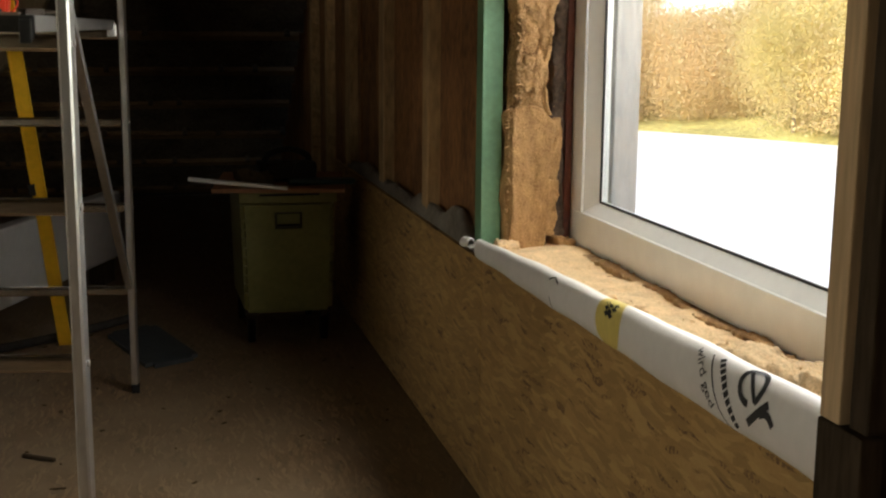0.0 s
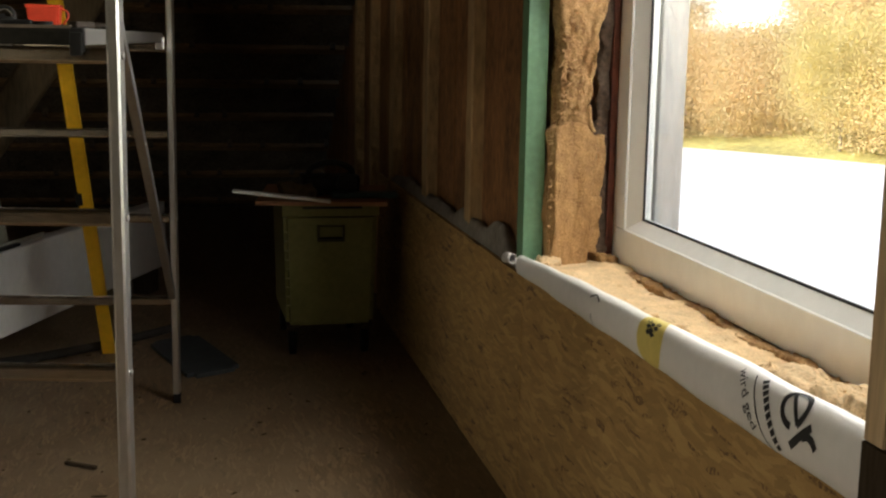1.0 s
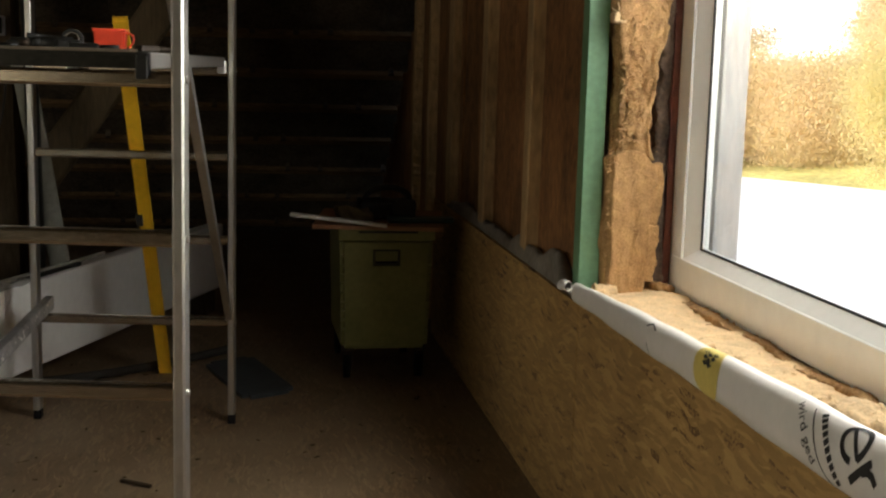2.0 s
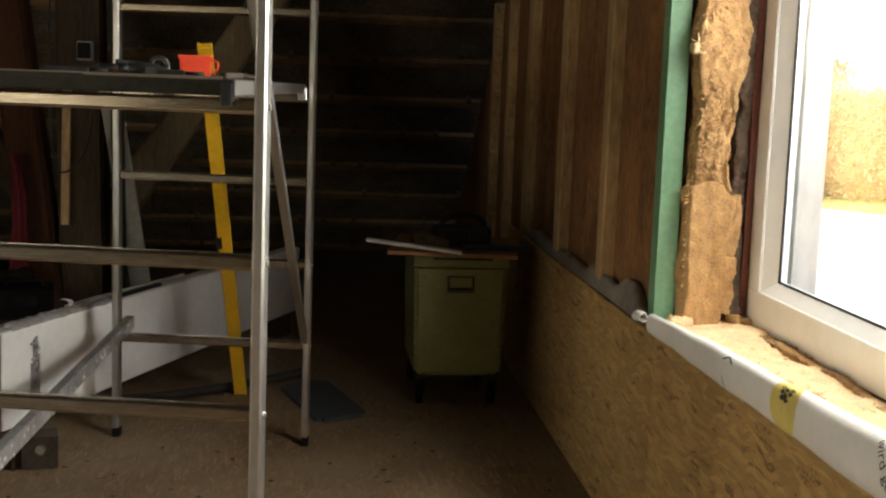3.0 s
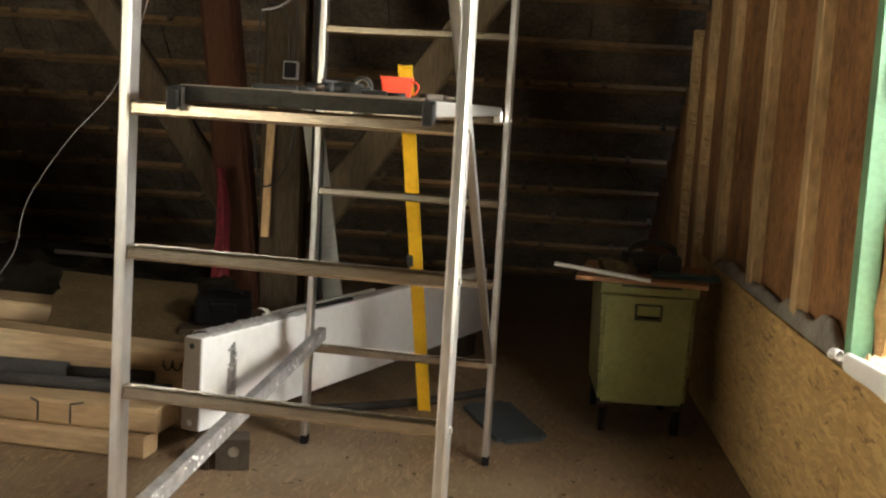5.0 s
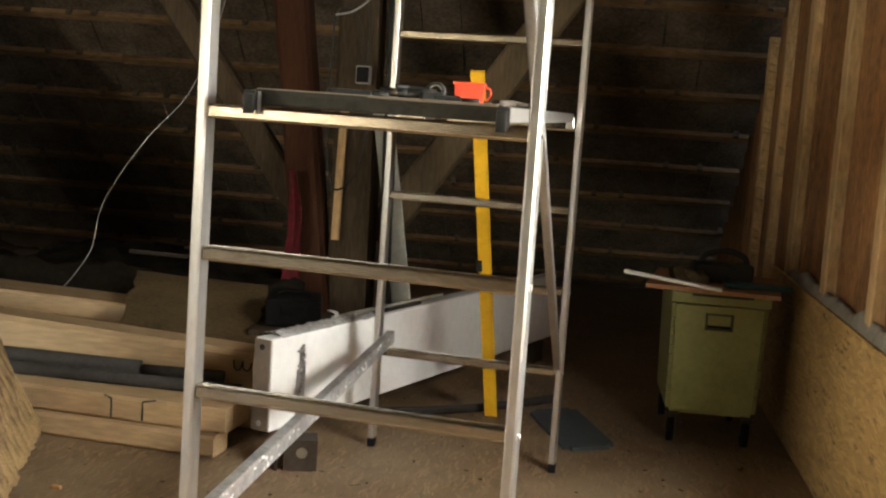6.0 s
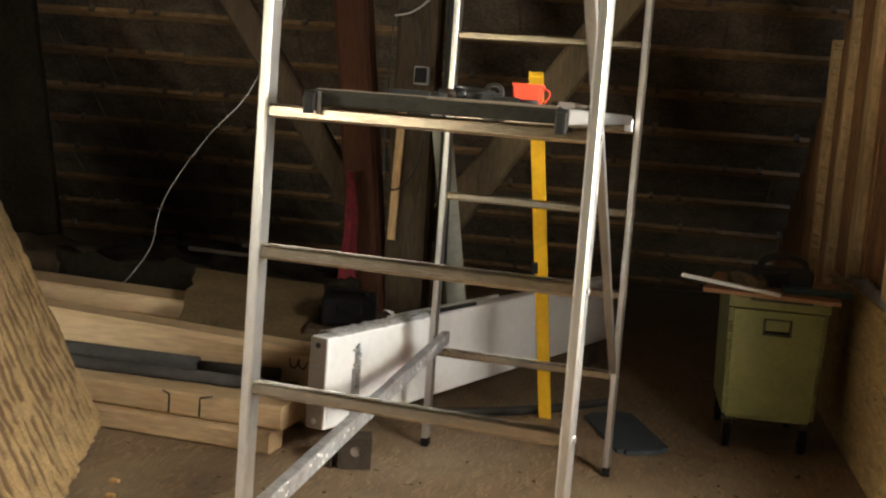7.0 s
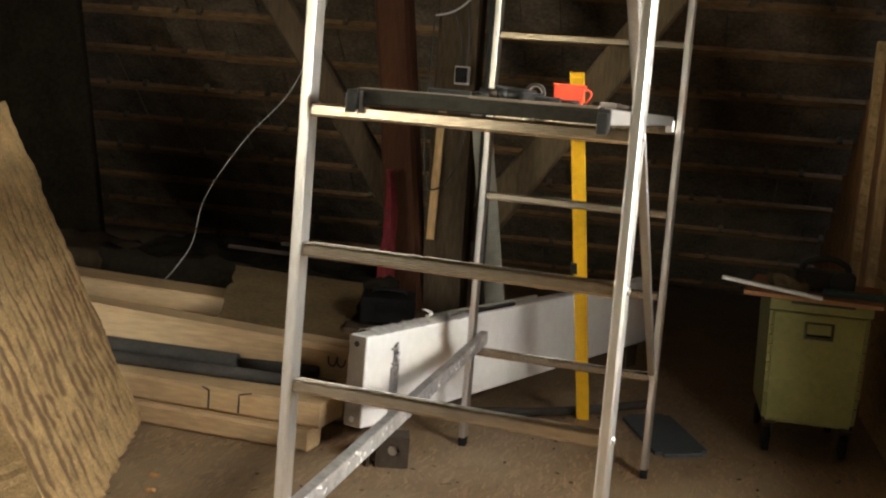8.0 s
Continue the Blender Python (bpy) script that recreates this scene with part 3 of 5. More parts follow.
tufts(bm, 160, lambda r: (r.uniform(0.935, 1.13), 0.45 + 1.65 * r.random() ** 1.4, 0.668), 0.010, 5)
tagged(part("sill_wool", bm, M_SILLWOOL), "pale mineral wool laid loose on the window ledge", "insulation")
bm = fluff((1.122, 0.42, 0.648), (1.1495, 2.08, 0.667), 0.007, 0.007, 55, 15.0, 0.016)
tagged(part("sill_wool_edge", bm, M_EDGEWOOL), "torn tan wool edge along the window frame foot", "insulation")
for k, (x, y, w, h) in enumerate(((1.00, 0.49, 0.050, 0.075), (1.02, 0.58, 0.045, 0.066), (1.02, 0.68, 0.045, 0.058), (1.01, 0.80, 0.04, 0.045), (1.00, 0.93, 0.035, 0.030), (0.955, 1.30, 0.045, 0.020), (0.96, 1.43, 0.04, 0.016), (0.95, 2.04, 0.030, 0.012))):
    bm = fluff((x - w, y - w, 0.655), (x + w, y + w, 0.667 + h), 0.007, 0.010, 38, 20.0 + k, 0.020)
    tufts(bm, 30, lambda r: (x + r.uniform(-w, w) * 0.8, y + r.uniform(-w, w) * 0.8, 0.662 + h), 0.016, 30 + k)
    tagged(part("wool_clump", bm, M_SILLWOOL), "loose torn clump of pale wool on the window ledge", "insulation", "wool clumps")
bm = bm_new()
tufts(bm, 9, lambda r: (0.978 + r.uniform(-0.004, 0.004), 2.08, 1.365 + r.uniform(-0.008, 0.008)), 0.03, 21)
join(bm, fluff((0.958, 2.062, 1.346), (0.988, 2.10, 1.370), 0.006, 0.006, 60, 3.0))
tagged(part("wool_tuft", bm, M_SILLWOOL), "small torn tuft of wool sticking out by the stud", "insulation")
# carcass under the ledge
bm = bm_new()
add_box(bm, (0.9125, 0.30, 0.0), (0.984, 2.128, 0.625), 0.003)
tagged(part("parapet_frame", bm, M_STUD), "timber framing under the window ledge", "framing", kind="structure")

# film draped over the top edge of the lining
FILM_FAR, FILM_NEAR = 2.118, 0.402


def film_at(y, turn, out=0.0):
    """A point of the rolled film: turn 0 faces the room, 90 degrees faces up."""
    t = (FILM_FAR - y) / (FILM_FAR - FILM_NEAR)
    wave = 0.0012 * math.sin(y * 9.0) + 0.001 * math.sin(y * 23.0 + turn)
    rz, rx = 0.025 + 0.030 * t ** 0.8 + wave + out, 0.018 + 0.020 * t + wave + out
    flat = math.copysign(abs(math.cos(turn)) ** 0.75, math.cos(turn))
    return Vector((WALL + 0.006 + 0.004 * t - rx * 0.8 * flat, y, 0.656 + 0.046 * t ** 0.8 + rz * math.sin(turn)))


film = thing("vapour_film_roll", "white printed vapour barrier film rolled over the lining edge", "film", at=(WALL, 1.26, 0.65))
bm = bm_new()
rows = []
for k in range(121):
    y = FILM_FAR + (FILM_NEAR - FILM_FAR) * k / 120
    rows.append([bm.verts.new(film_at(y, 2 * math.pi * j / 36)) for j in range(36)])
for a, b in zip(rows, rows[1:]):
    for j in range(36):
        bm.faces.new((a[j], a[(j + 1) % 36], b[(j + 1) % 36], b[j])).smooth = True
part("sheet", local(film, bm), M_FILM, film)

def film_print(name, shapes, material, label=""):
    """Flat print on the film. shapes: polygons of (metres along the wall towards the far end, degrees of turn)."""
    b = bm_new()
    for poly in shapes:
        b.faces.new([b.verts.new(film_at(y, radians(a), 0.0012)) for y, a in poly])
    return part(name, local(film, b), material, film, label)


def strip(y0, a0, y1, a1, w, steps=8):
    """A line of print as little quads; w in metres."""
    out = []
    r = 0.045
    dy, da = y1 - y0, radians(a1 - a0) * r
    n = math.hypot(dy, da) or 1.0
    ny, na = -da / n * w / 2, math.degrees(dy / n * w / 2 / r)
    for k in range(steps):
        p, q = k / steps, (k + 1) / steps
        ya, aa, yb, ab = y0 + (y1 - y0) * p, a0 + (a1 - a0) * p, y0 + (y1 - y0) * q, a0 + (a1 - a0) * q
        out.append([(ya + ny, aa + na), (yb + ny, ab + na), (yb - ny, ab - na), (ya - ny, aa - na)])
    return out


# plain shapes where the maker's mark stands, and the band of yellow
ya = 1.15
band = []
for j in range(24):
    a0, a1 = -65 + 175 * j / 24, -65 + 175 * (j + 1) / 24

    def half(a):
        return 0.062 * math.sqrt(max(0.02, 1 - ((a - 22) / 92.0) ** 2))

    band.append([(ya - half(a0), a0), (ya + half(a0), a0), (ya + half(a1), a1), (ya - half(a1), a1)])
film_print("yellow_mark", band, M_YELLOWPRINT, "faded yellow printed patch")
film_print("black_mark", [[(y + 0.0, a), (y + 0.012, a + 8), (y + 0.003, a + 17), (y - 0.013, a + 9)] for y, a in
                          ((1.13, 40), (1.15, 48), (1.165, 38), (1.147, 30), (1.128, 55), (1.17, 55), (1.14, 20), (1.16, 22))], M_INK, "black printed marks")
film_print("arrow_mark", strip(1.47, 58, 1.50, 40, 0.006, 3) + strip(1.47, 58, 1.44, 38, 0.006, 3), M_INK, "black printed arrow")
film_print("fold_line", strip(1.485, -10, 1.48, -50, 0.003, 3), M_INK)
def slanted(y0, a0, p, q):
    """A point of the print that runs askew over the roll: p along the line of print, q up across it, in metres."""
    return y0 - 0.6 * p - 0.8 * q, a0 + math.degrees((-0.8 * p + 0.6 * q) / 0.050)


def stroke(y0, a0, line, w):
    """A thick line of print through points of (p, q)."""
    out_polys = []
    fine_line = [line[0]]
    for (p0, q0), (p1, q1) in zip(line, line[1:]):
        cuts = max(1, math.ceil(math.hypot(p1 - p0, q1 - q0) / 0.006))
        fine_line += [(p0 + (p1 - p0) * c / cuts, q0 + (q1 - q0) * c / cuts) for c in range(1, cuts + 1)]
    for (p0, q0), (p1, q1) in zip(fine_line, fine_line[1:]):
        ln = math.hypot(p1 - p0, q1 - q0)
        n0, n1 = -(q1 - q0) / ln * w / 2, (p1 - p0) / ln * w / 2
        e0, e1 = (p1 - p0) / ln * w * 0.12, (q1 - q0) / ln * w * 0.12
        out_polys.append([slanted(y0, a0, *c) for c in ((p0 - e0 + n0, q0 - e1 + n1), (p1 + e0 + n0, q1 + e1 + n1), (p1 + e0 - n0, q1 + e1 - n1), (p0 - e0 - n0, q0 - e1 - n1))])
    return out_polys


ring_line = [(0.030 * math.cos(radians(a)), 0.033 * math.sin(radians(a))) for a in range(0, 325, 12)]
hook_line = [(0.047, -0.033), (0.047, 0.032)]
hook_arm = [(0.050, 0.006), (0.054, 0.020), (0.064, 0.028), (0.076, 0.030)]
bow_line = [(0.16 * k / 20, -0.012 * math.sin(math.pi * k / 20)) for k in range(21)]
tagged(film_print("maker_mark", stroke(0.60, 46, ring_line, 0.011) + stroke(0.60, 46, [(-0.026, 0.0), (0.030, 0.0)], 0.009)
                  + stroke(0.60, 46, hook_line, 0.012) + stroke(0.60, 46, hook_arm, 0.012), M_INK, "large black printed maker's mark"), kind="stuff")
film_print("maker_line", stroke(0.735, 67, bow_line, 0.0032), M_INK)
tagged(film_print("printed_bar", [q for k in range(10) for q in stroke(0.705, 66, [(0.0125 * k, 0.0), (0.0125 * k + 0.0055, 0.0)], 0.015)], M_INK, "row of black printed bars"), kind="stuff")

words = bpy.data.curves.new("words", "FONT")
words.body = "wird ged"
words.size = 0.031
text_ob = bpy.data.objects.new("words", words)
scene.collection.objects.link(text_ob)
bpy.context.view_layer.update()
text_mesh = bpy.data.meshes.new_from_object(text_ob.evaluated_get(bpy.context.evaluated_depsgraph_get()))
bpy.data.objects.remove(text_ob)
bm = bm_new()
bm.from_mesh(text_mesh)
bmesh.ops.subdivide_edges(bm, edges=[e for e in bm.edges if e.calc_length() > 0.008], cuts=1)
for v in bm.verts:
    along_y, turned = slanted(0.785, 60, v.co.x, v.co.y)
    v.co = film_at(along_y, radians(turned), 0.0012)
part("lettering", local(film, bm), M_INK, film, "small black printed words")

# little curl at the film's far end
bm = bm_new()
rows = []
for k in range(9):
    y = 2.128 - 0.012 + 0.08 * k / 8
    rows.append([bm.verts.new((0.884 + r * math.cos(a) * 0.8, y + 0.004 * math.sin(a * 2), 0.672 - 0.05 * (k / 8) ** 2 * 0.2 + r * math.sin(a)))
                 for r in (0.014, 0.012) for a in (2 * math.pi * j / 16 for j in range(16))])
for a, b in zip(rows, rows[1:]):
    for base in (0, 16):
        for j in range(16):
            bm.faces.new((a[base + j], a[base + (j + 1) % 16], b[base + (j + 1) % 16], b[base + j])).smooth = True
for r in (rows[0], rows[-1]):
    for j in range(16):
        bm.faces.new((r[j], r[(j + 1) % 16], r[16 + (j + 1) % 16], r[16 + j]))
tagged(part("film_curl", bm, M_FILM), "curled white end of film at the green stud", "film")

# grey membrane slumped behind the lining
bm = bm_new()
rows = []
for k in range(161):
    y = 2.20 + 2.1 * k / 160
    hump = 0.055 * math.exp(-((y - 2.43) / 0.12) ** 2) + 0.045 * math.exp(-((y - 2.86) / 0.13) ** 2) + 0.03 * abs(noise.noise(Vector((y * 3.4, 1.7, 0)))) + 0.015 * max(0.0, math.sin((y - 2.2) * 5.2 + 2 * noise.noise(Vector((y * 2, 4, 4))))) + 0.025 + 0.012 * noise.noise(Vector((y * 15, 2, 1)))
    if y < 2.3:
        hump *= (y - 2.19) / 0.11
    deep = 0.018 + 0.016 * noise.noise(Vector((y * 8, 5, 0)))
    row = []
    for j in range(13):
        t = j / 12
        x = 0.913 + 0.045 * t - deep * math.sin(math.pi * t) * 0.9
        z = 0.60 + (hump + 0.03) * math.sin(math.pi * min(1, t * 0.75)) + 0.006 * noise.noise(Vector((y * 20, t * 5, 2)))
        row.append(bm.verts.new((max(x, 0.9), y, z)))
    rows.append(row)
for a, b in zip(rows, rows[1:]):
    for j in range(12):
        bm.faces.new((a[j], a[j + 1], b[j + 1], b[j])).smooth = True
grey = part("grey_membrane", bm, M_GREYFILM)
sol = grey.modifiers.new("thickness", "SOLIDIFY")
sol.thickness = 0.002
tagged(grey, "crumpled grey membrane slumped along the lining top", "membrane")


# ---- roof posts and braces at the back ----
def timber(name, a, b, w, d, material, label, category, up=(0, 1, 0), rough=0.006, seed=0.0, group=""):
    """A long sawn timber from a to b with uneven faces."""
    bmt = bm_new()
    length = (Vector(b) - Vector(a)).length
    n = max(6, int(length / 0.06))
    m4 = aim(a, b, up)
    loops = []
    for k in range(n + 1):
        z = length * k / n
        loop = []
        c = 0.12 * min(w, d)
        for x, y in ((-w / 2 + c, -d / 2), (w / 2 - c, -d / 2), (w / 2, -d / 2 + c), (w / 2, d / 2 - c), (w / 2 - c, d / 2), (-w / 2 + c, d / 2), (-w / 2, d / 2 - c), (-w / 2, -d / 2 + c)):
            q = Vector((x * 8, y * 8, z * 2.2 + seed))
            loop.append(bmt.verts.new(m4 @ Vector((x + rough * noise.noise(q), y + rough * noise.noise(q + Vector((9, 0, 0))), z))))
        loops.append(loop)
    for p, q in zip(loops, loops[1:]):
        for j in range(8):
            bmt.faces.new((p[j], p[(j + 1) % 8], q[(j + 1) % 8], q[j]))
    bmt.faces.new(loops[0][::-1])
    bmt.faces.new(loops[-1])
    return tagged(part(name, bmt, material), label, category, group)


timber("roof_post", (-1.115, 4.52, 0.0), (-1.42, 4.52, 2.42), 0.155, 0.15, M_REDWOOD, "reddish old roof post leaning slightly", "post", seed=1)
timber("roof_post", (-0.985, 4.54, 0.0), (-1.02, 4.54, 2.40), 0.20, 0.14, M_OLDWOOD, "grey weathered roof post with cables hanging on it", "post", seed=2)
# added black sheet; it fills in the darkness that hides the battens
timber("partition", (-3.53, 5.3, 0.0), (-3.83, 5.3, 1.83), 1.0, 0.06, M_BACKDARK, "black sheet added for the darkness at the attic's left end", "partition", seed=3)
timber("brace", (-0.90, 4.62, 0.604), (0.0, 4.62, 1.90), 0.155, 0.10, M_BRACE, "grey diagonal timber brace rising from the post", "brace", seed=4)
timber("brace", (-1.26, 4.62, 0.72), (-2.15, 4.62, 1.97), 0.125, 0.10, M_OLDWOOD, "dark diagonal timber brace rising from the post", "brace", seed=5)
timber("purlin", (WEST, 4.56, 2.34), (0.96, 4.56, 2.34), 0.14, 0.14, M_OLDWOOD, "dark old roof purlin on the posts", "beam", up=(0, 0, 1), seed=6)
timber("lath", (-1.060, 4.456, 0.60), (-1.050, 4.456, 1.20), 0.036, 0.022, M_STUD, "pale thin lath nailed to the grey post", "lath", rough=0.002, seed=7)
timber("leaning_board", (-0.675, 4.42, 0.0), (-0.875, 4.42, 1.22), 0.088, 0.02, M_GREYBOARD, "grey-green painted board leaning at the post", "board", rough=0.001, seed=8)
timber("dark_pipe", (-0.80, 4.36, 0.0), (-0.86, 4.44, 2.2), 0.05, 0.05, M_BLACK, "black drain pipe standing by the post", "pipe", rough=0.001, seed=9)

bm = bm_new()
rows = []
for k in range(25):
    t = k / 24
    z = 0.90 - 0.50 * t
    half_w = 0.016 + 0.020 * t + 0.006 * noise.noise(Vector((t * 4, 2, 0)))
    xc = -1.258 + 0.026 * t + 0.010 * math.sin(t * 4)
    ring_pts = []
    for j in range(20):
        a = 2 * math.pi * j / 20
        fold = 1 + 0.30 * math.cos(5 * a + 2.0 * t) * min(1.0, t * 3)
        ring_pts.append(bm.verts.new((xc + half_w * math.cos(a) * fold, 4.40 + 0.022 * math.sin(a) * fold, z + 0.012 * math.cos(3 * a) * (k == 24))))
    rows.append(ring_pts)
for a, b in zip(rows, rows[1:]):
    for j in range(20):
        bm.faces.new((a[j], a[(j + 1) % 20], b[(j + 1) % 20], b[j])).smooth = True
bm.faces.new(rows[0][::-1])
bm.faces.new(rows[-1])
tagged(part("red_cloth", bm, M_REDCLOTH), "dark red cloth hanging from the roof post", "cloth")

# socket box on its cable, and loops of cable
socket = thing("hanging_socket", "black cable socket box hanging at the post", "socket", at=(-0.968, 4.42, 1.356))
bm = bm_new()
add_box(bm, (-1.00, 4.40, 1.305), (-0.936, 4.45, 1.385), 0.006)
part("housing", local(socket, bm), M_WIRE, socket, "grey housing edge")
bm = bm_new()
add_box(bm, (-0.995, 4.392, 1.312), (-0.941, 4.402, 1.379), 0.004)
part("face_plate", local(socket, bm), M_RUBBER, socket, "black face plate")
for name, line, r, m4 in (
        ("cable", [(-0.975, 4.42, 1.38), (-0.985, 4.43, 1.52), (-1.03, 4.44, 1.62), (-1.10, 4.45, 1.62), (-1.12, 4.45, 1.5), (-1.12, 4.44, 1.1), (-1.09, 4.42, 0.86), (-1.03, 4.41, 0.84), (-0.96, 4.42, 0.95), (-0.93, 4.44, 1.2)], 0.004, M_BLACK),
        ("pale_cable", [(-1.11, 4.43, 1.60), (-1.03, 4.42, 1.62), (-0.95, 4.42, 1.69), (-0.92, 4.42, 1.8), (-0.9, 4.43, 2.2)], 0.0045, M_WIRE),
        ("cable", [(-0.955, 4.42, 1.38), (-0.95, 4.42, 1.55), (-0.965, 4.42, 1.66), (-0.985, 4.43, 1.78), (-1.0, 4.44, 2.2)], 0.004, M_BLACK)):
    bm = bm_new()
    add_sweep(bm, spline(line), r)
    tagged(part(name, bm, m4), "thin electric cable looped on the roof post", "cable", "post cables")
bm = bm_new()
add_sweep(bm, spline([(-2.10, 3.9, 0.36), (-2.044, 3.9, 0.426), (-1.973, 3.9, 0.543), (-1.944, 3.9, 0.691), (-1.888, 3.9, 0.816), (-1.751, 3.9, 1.018), (-1.58, 3.9, 1.219), (-1.48, 3.92, 1.5), (-1.46, 4.2, 2.0), (-1.45, 4.5, 2.3)]), 0.0022)
tagged(part("hanging_cable", bm, M_WIRE), "thin pale cable hanging down to the planks", "cable")


# ---- scaffold ----
NL, NR, FL, FR = Vector((-0.704, 1.405, 0)), Vector((-0.050, 1.29, 0)), Vector((-0.645, 3.308, 0)), Vector((0.009, 3.212, 0))
scaffold = thing("scaffold", "folding aluminium work scaffold with two rung frames", "scaffold", at=(-0.35, 2.3, 0))
across = (FR - FL).normalized()


def profile_post(bm, foot, top, w, d, ax):
    """An upright with broken corners."""
    ay = Vector((-ax.y, ax.x, 0))
    c = 0.004
    sec = [(-w / 2 + c, -d / 2), (w / 2 - c, -d / 2), (w / 2, -d / 2 + c), (w / 2, d / 2 - c),
           (w / 2 - c, d / 2), (-w / 2 + c, d / 2), (-w / 2, d / 2 - c), (-w / 2, -d / 2 + c)]
    loops = [[bm.verts.new(foot + ax * x + ay * y + Vector((0, 0, z))) for x, y in sec] for z in (0.03, top)]
    n = len(sec)
    for j in range(n):
        bm.faces.new((loops[0][j], loops[0][(j + 1) % n], loops[1][(j + 1) % n], loops[1][j]))
    bm.faces.new(loops[0][::-1])
    bm.faces.new(loops[1])


for foot in (NL, NR, FL, FR):
    bm = bm_new()
    profile_post(bm, foot, 2.05, 0.022, 0.046, across)
    post = part("upright", local(scaffold, bm), M_ALU, scaffold)
    bm = bm_new()
    add_box(bm, foot + Vector((-0.013, -0.025, 0)), foot + Vector((0.013, 0.025, 0.032)), 0.004)
    part("foot_cap", local(scaffold, bm), M_RUBBER, post, "black rubber foot cap")
def grooved(bm, a, b, w, h):
    """A rung with fine grip ribs on its front, top and back."""
    r = 0.006
    rib = ((0.05, 0), (0.45, 0), (0.60, 0.0030), (0.90, 0.0030))
    sec = []
    n = 5
    for k in range(n):
        for f, dip in rib:
            sec.append((-w / 2 + dip, -h / 2 + r + (h - 2 * r) * (k + f) / n))
    for k in range(1, 6):
        q = math.pi / 2 * k / 6
        sec.append((-w / 2 + r - r * math.cos(q), h / 2 - r + r * math.sin(q)))
    for k in range(n):
        for f, dip in rib:
            sec.append((-w / 2 + r + (w - 2 * r) * (k + f) / n, h / 2 - dip))
    for cx, cz, q0 in ((w / 2 - r, h / 2 - r, 90), (w / 2 - r, -h / 2 + r, 0), (-w / 2 + r, -h / 2 + r, -90)):
        for k in range(0, 5):
            q = radians(q0 - 90 * k / 4)
            sec.append((cx + r * math.cos(q), cz + r * math.sin(q)))
    d = (b - a).normalized()
    back = Vector((-d.y, d.x, 0))
    loops = [[bm.verts.new(p + back * x + Vector((0, 0, z))) for x, z in sec] for p in (a, b)]
    m = len(sec)
    for j in range(m):
        bm.faces.new((loops[0][j], loops[0][(j + 1) % m], loops[1][(j + 1) % m], loops[1][j]))
    bm.faces.new(loops[0][::-1])
    bm.faces.new(loops[1])


for a, b in ((NL, NR), (FL, FR)):
    for k in range(6):
        z = 0.354 + 0.28 * k - 0.004
        bm = bm_new()
        u = (b - a).normalized()
        grooved(bm, a + u * 0.012 + Vector((0, 0, z)), b - u * 0.012 + Vector((0, 0, z)), 0.030, 0.029)
        part("rung", local(scaffold, bm), M_ALURUNG, scaffold)
        for end, s in ((a, -1), (b, 1)):
            bm = bm_new()
            p = end + Vector((0, 0, z)) + u * 0.0135 * s
            add_rod(bm, p - u * 0.003 * s, p + u * 0.0015 * s, 0.007, 10)
            part("rivet", local(scaffold, bm), M_ALU, scaffold)
bm = bm_new()
add_bar(bm, (-0.085, 1.32, 1.46), (0.0, 3.16, 0.38), 0.022, 0.03, 0.003)
part("diagonal_brace", local(scaffold, bm), M_ALU, scaffold)
bm = bm_new()
a, b = Vector((-0.69, 1.38, 0.362)), Vector((-0.615, 3.33, 0.398))
add_bar(bm, a, b, 0.004, 0.045, 0.0015)
for s in (-1, 1):
    add_bar(bm, a + Vector((0.012, 0, 0.021 * s)), b + Vector((0.012, 0, 0.021 * s)), 0.024, 0.003, 0.001)
add_bar(bm, a + Vector((0.024, 0, 0)), b + Vector((0.024, 0, 0)), 0.003, 0.042, 0.001)
rail = part("side_rail", local(scaffold, bm), M_GALV, scaffold, "galvanised side rail spattered with mortar")
r = random.Random(8)
bm = bm_new()
for _ in range(60):
    t = r.random() ** 1.6
    p = a.lerp(b, t) + Vector((0.026, 0, r.uniform(-0.02, 0.022)))
    s = r.uniform(0.002, 0.006)
    bmesh.ops.create_icosphere(bm, subdivisions=1, radius=1.0, matrix=Matrix.LocRotScale(p, None, (0.002, s * r.uniform(1, 2.5), s)))
tagged(part("mortar_spatter", local(scaffold, bm), M_FILM, rail, "pale mortar spatter"), kind="stuff")

platform = thing("work_platform", "aluminium work platform with dark plywood deck on the scaffold rung", "platform", at=(-0.35, 2.2, 1.2))
pl, pr, ql, qr = Vector((-0.603, 1.372, 0)), Vector((-0.112, 1.285, 0)), Vector((-0.50, 3.20, 0)), Vector((-0.022, 3.135, 0))
bm = bm_new()
hexa(bm, [(*p.xy, 1.229) for p in (pl, pr, qr, ql)], [(*p.xy, 1.238) for p in (pl, pr, qr, ql)])
part("deck", local(platform, bm), M_DARKPLY, platform, "dark film-faced plywood deck")
up = Vector((0, 0.014, 1.2215))
for name, a, b, m4 in (("front_rail", pl, pr, M_DARKPLY), ("back_rail", ql, qr, M_ALU), ("side_rail", pr, qr, M_ALU), ("side_rail", pl, ql, M_ALU)):
    bm = bm_new()
    add_bar(bm, a + up, b + up, 0.018, 0.029, 0.003)
    part(name, local(platform, bm), m4, platform)
for a, s in ((pl, 1), (pr, -1)):
    bm = bm_new()
    p = a + Vector((0, -0.012, 0))
    add_box(bm, p + Vector((-0.010, -0.012, 1.196)), p + Vector((0.012, 0.03, 1.236)), 0.003)
    add_box(bm, p + Vector((-0.010, -0.018, 1.190)), p + Vector((0.010, -0.006, 1.229)), 0.003)
    part("rung_hook", local(platform, bm), M_BLACK, platform, "black plastic rung hook")
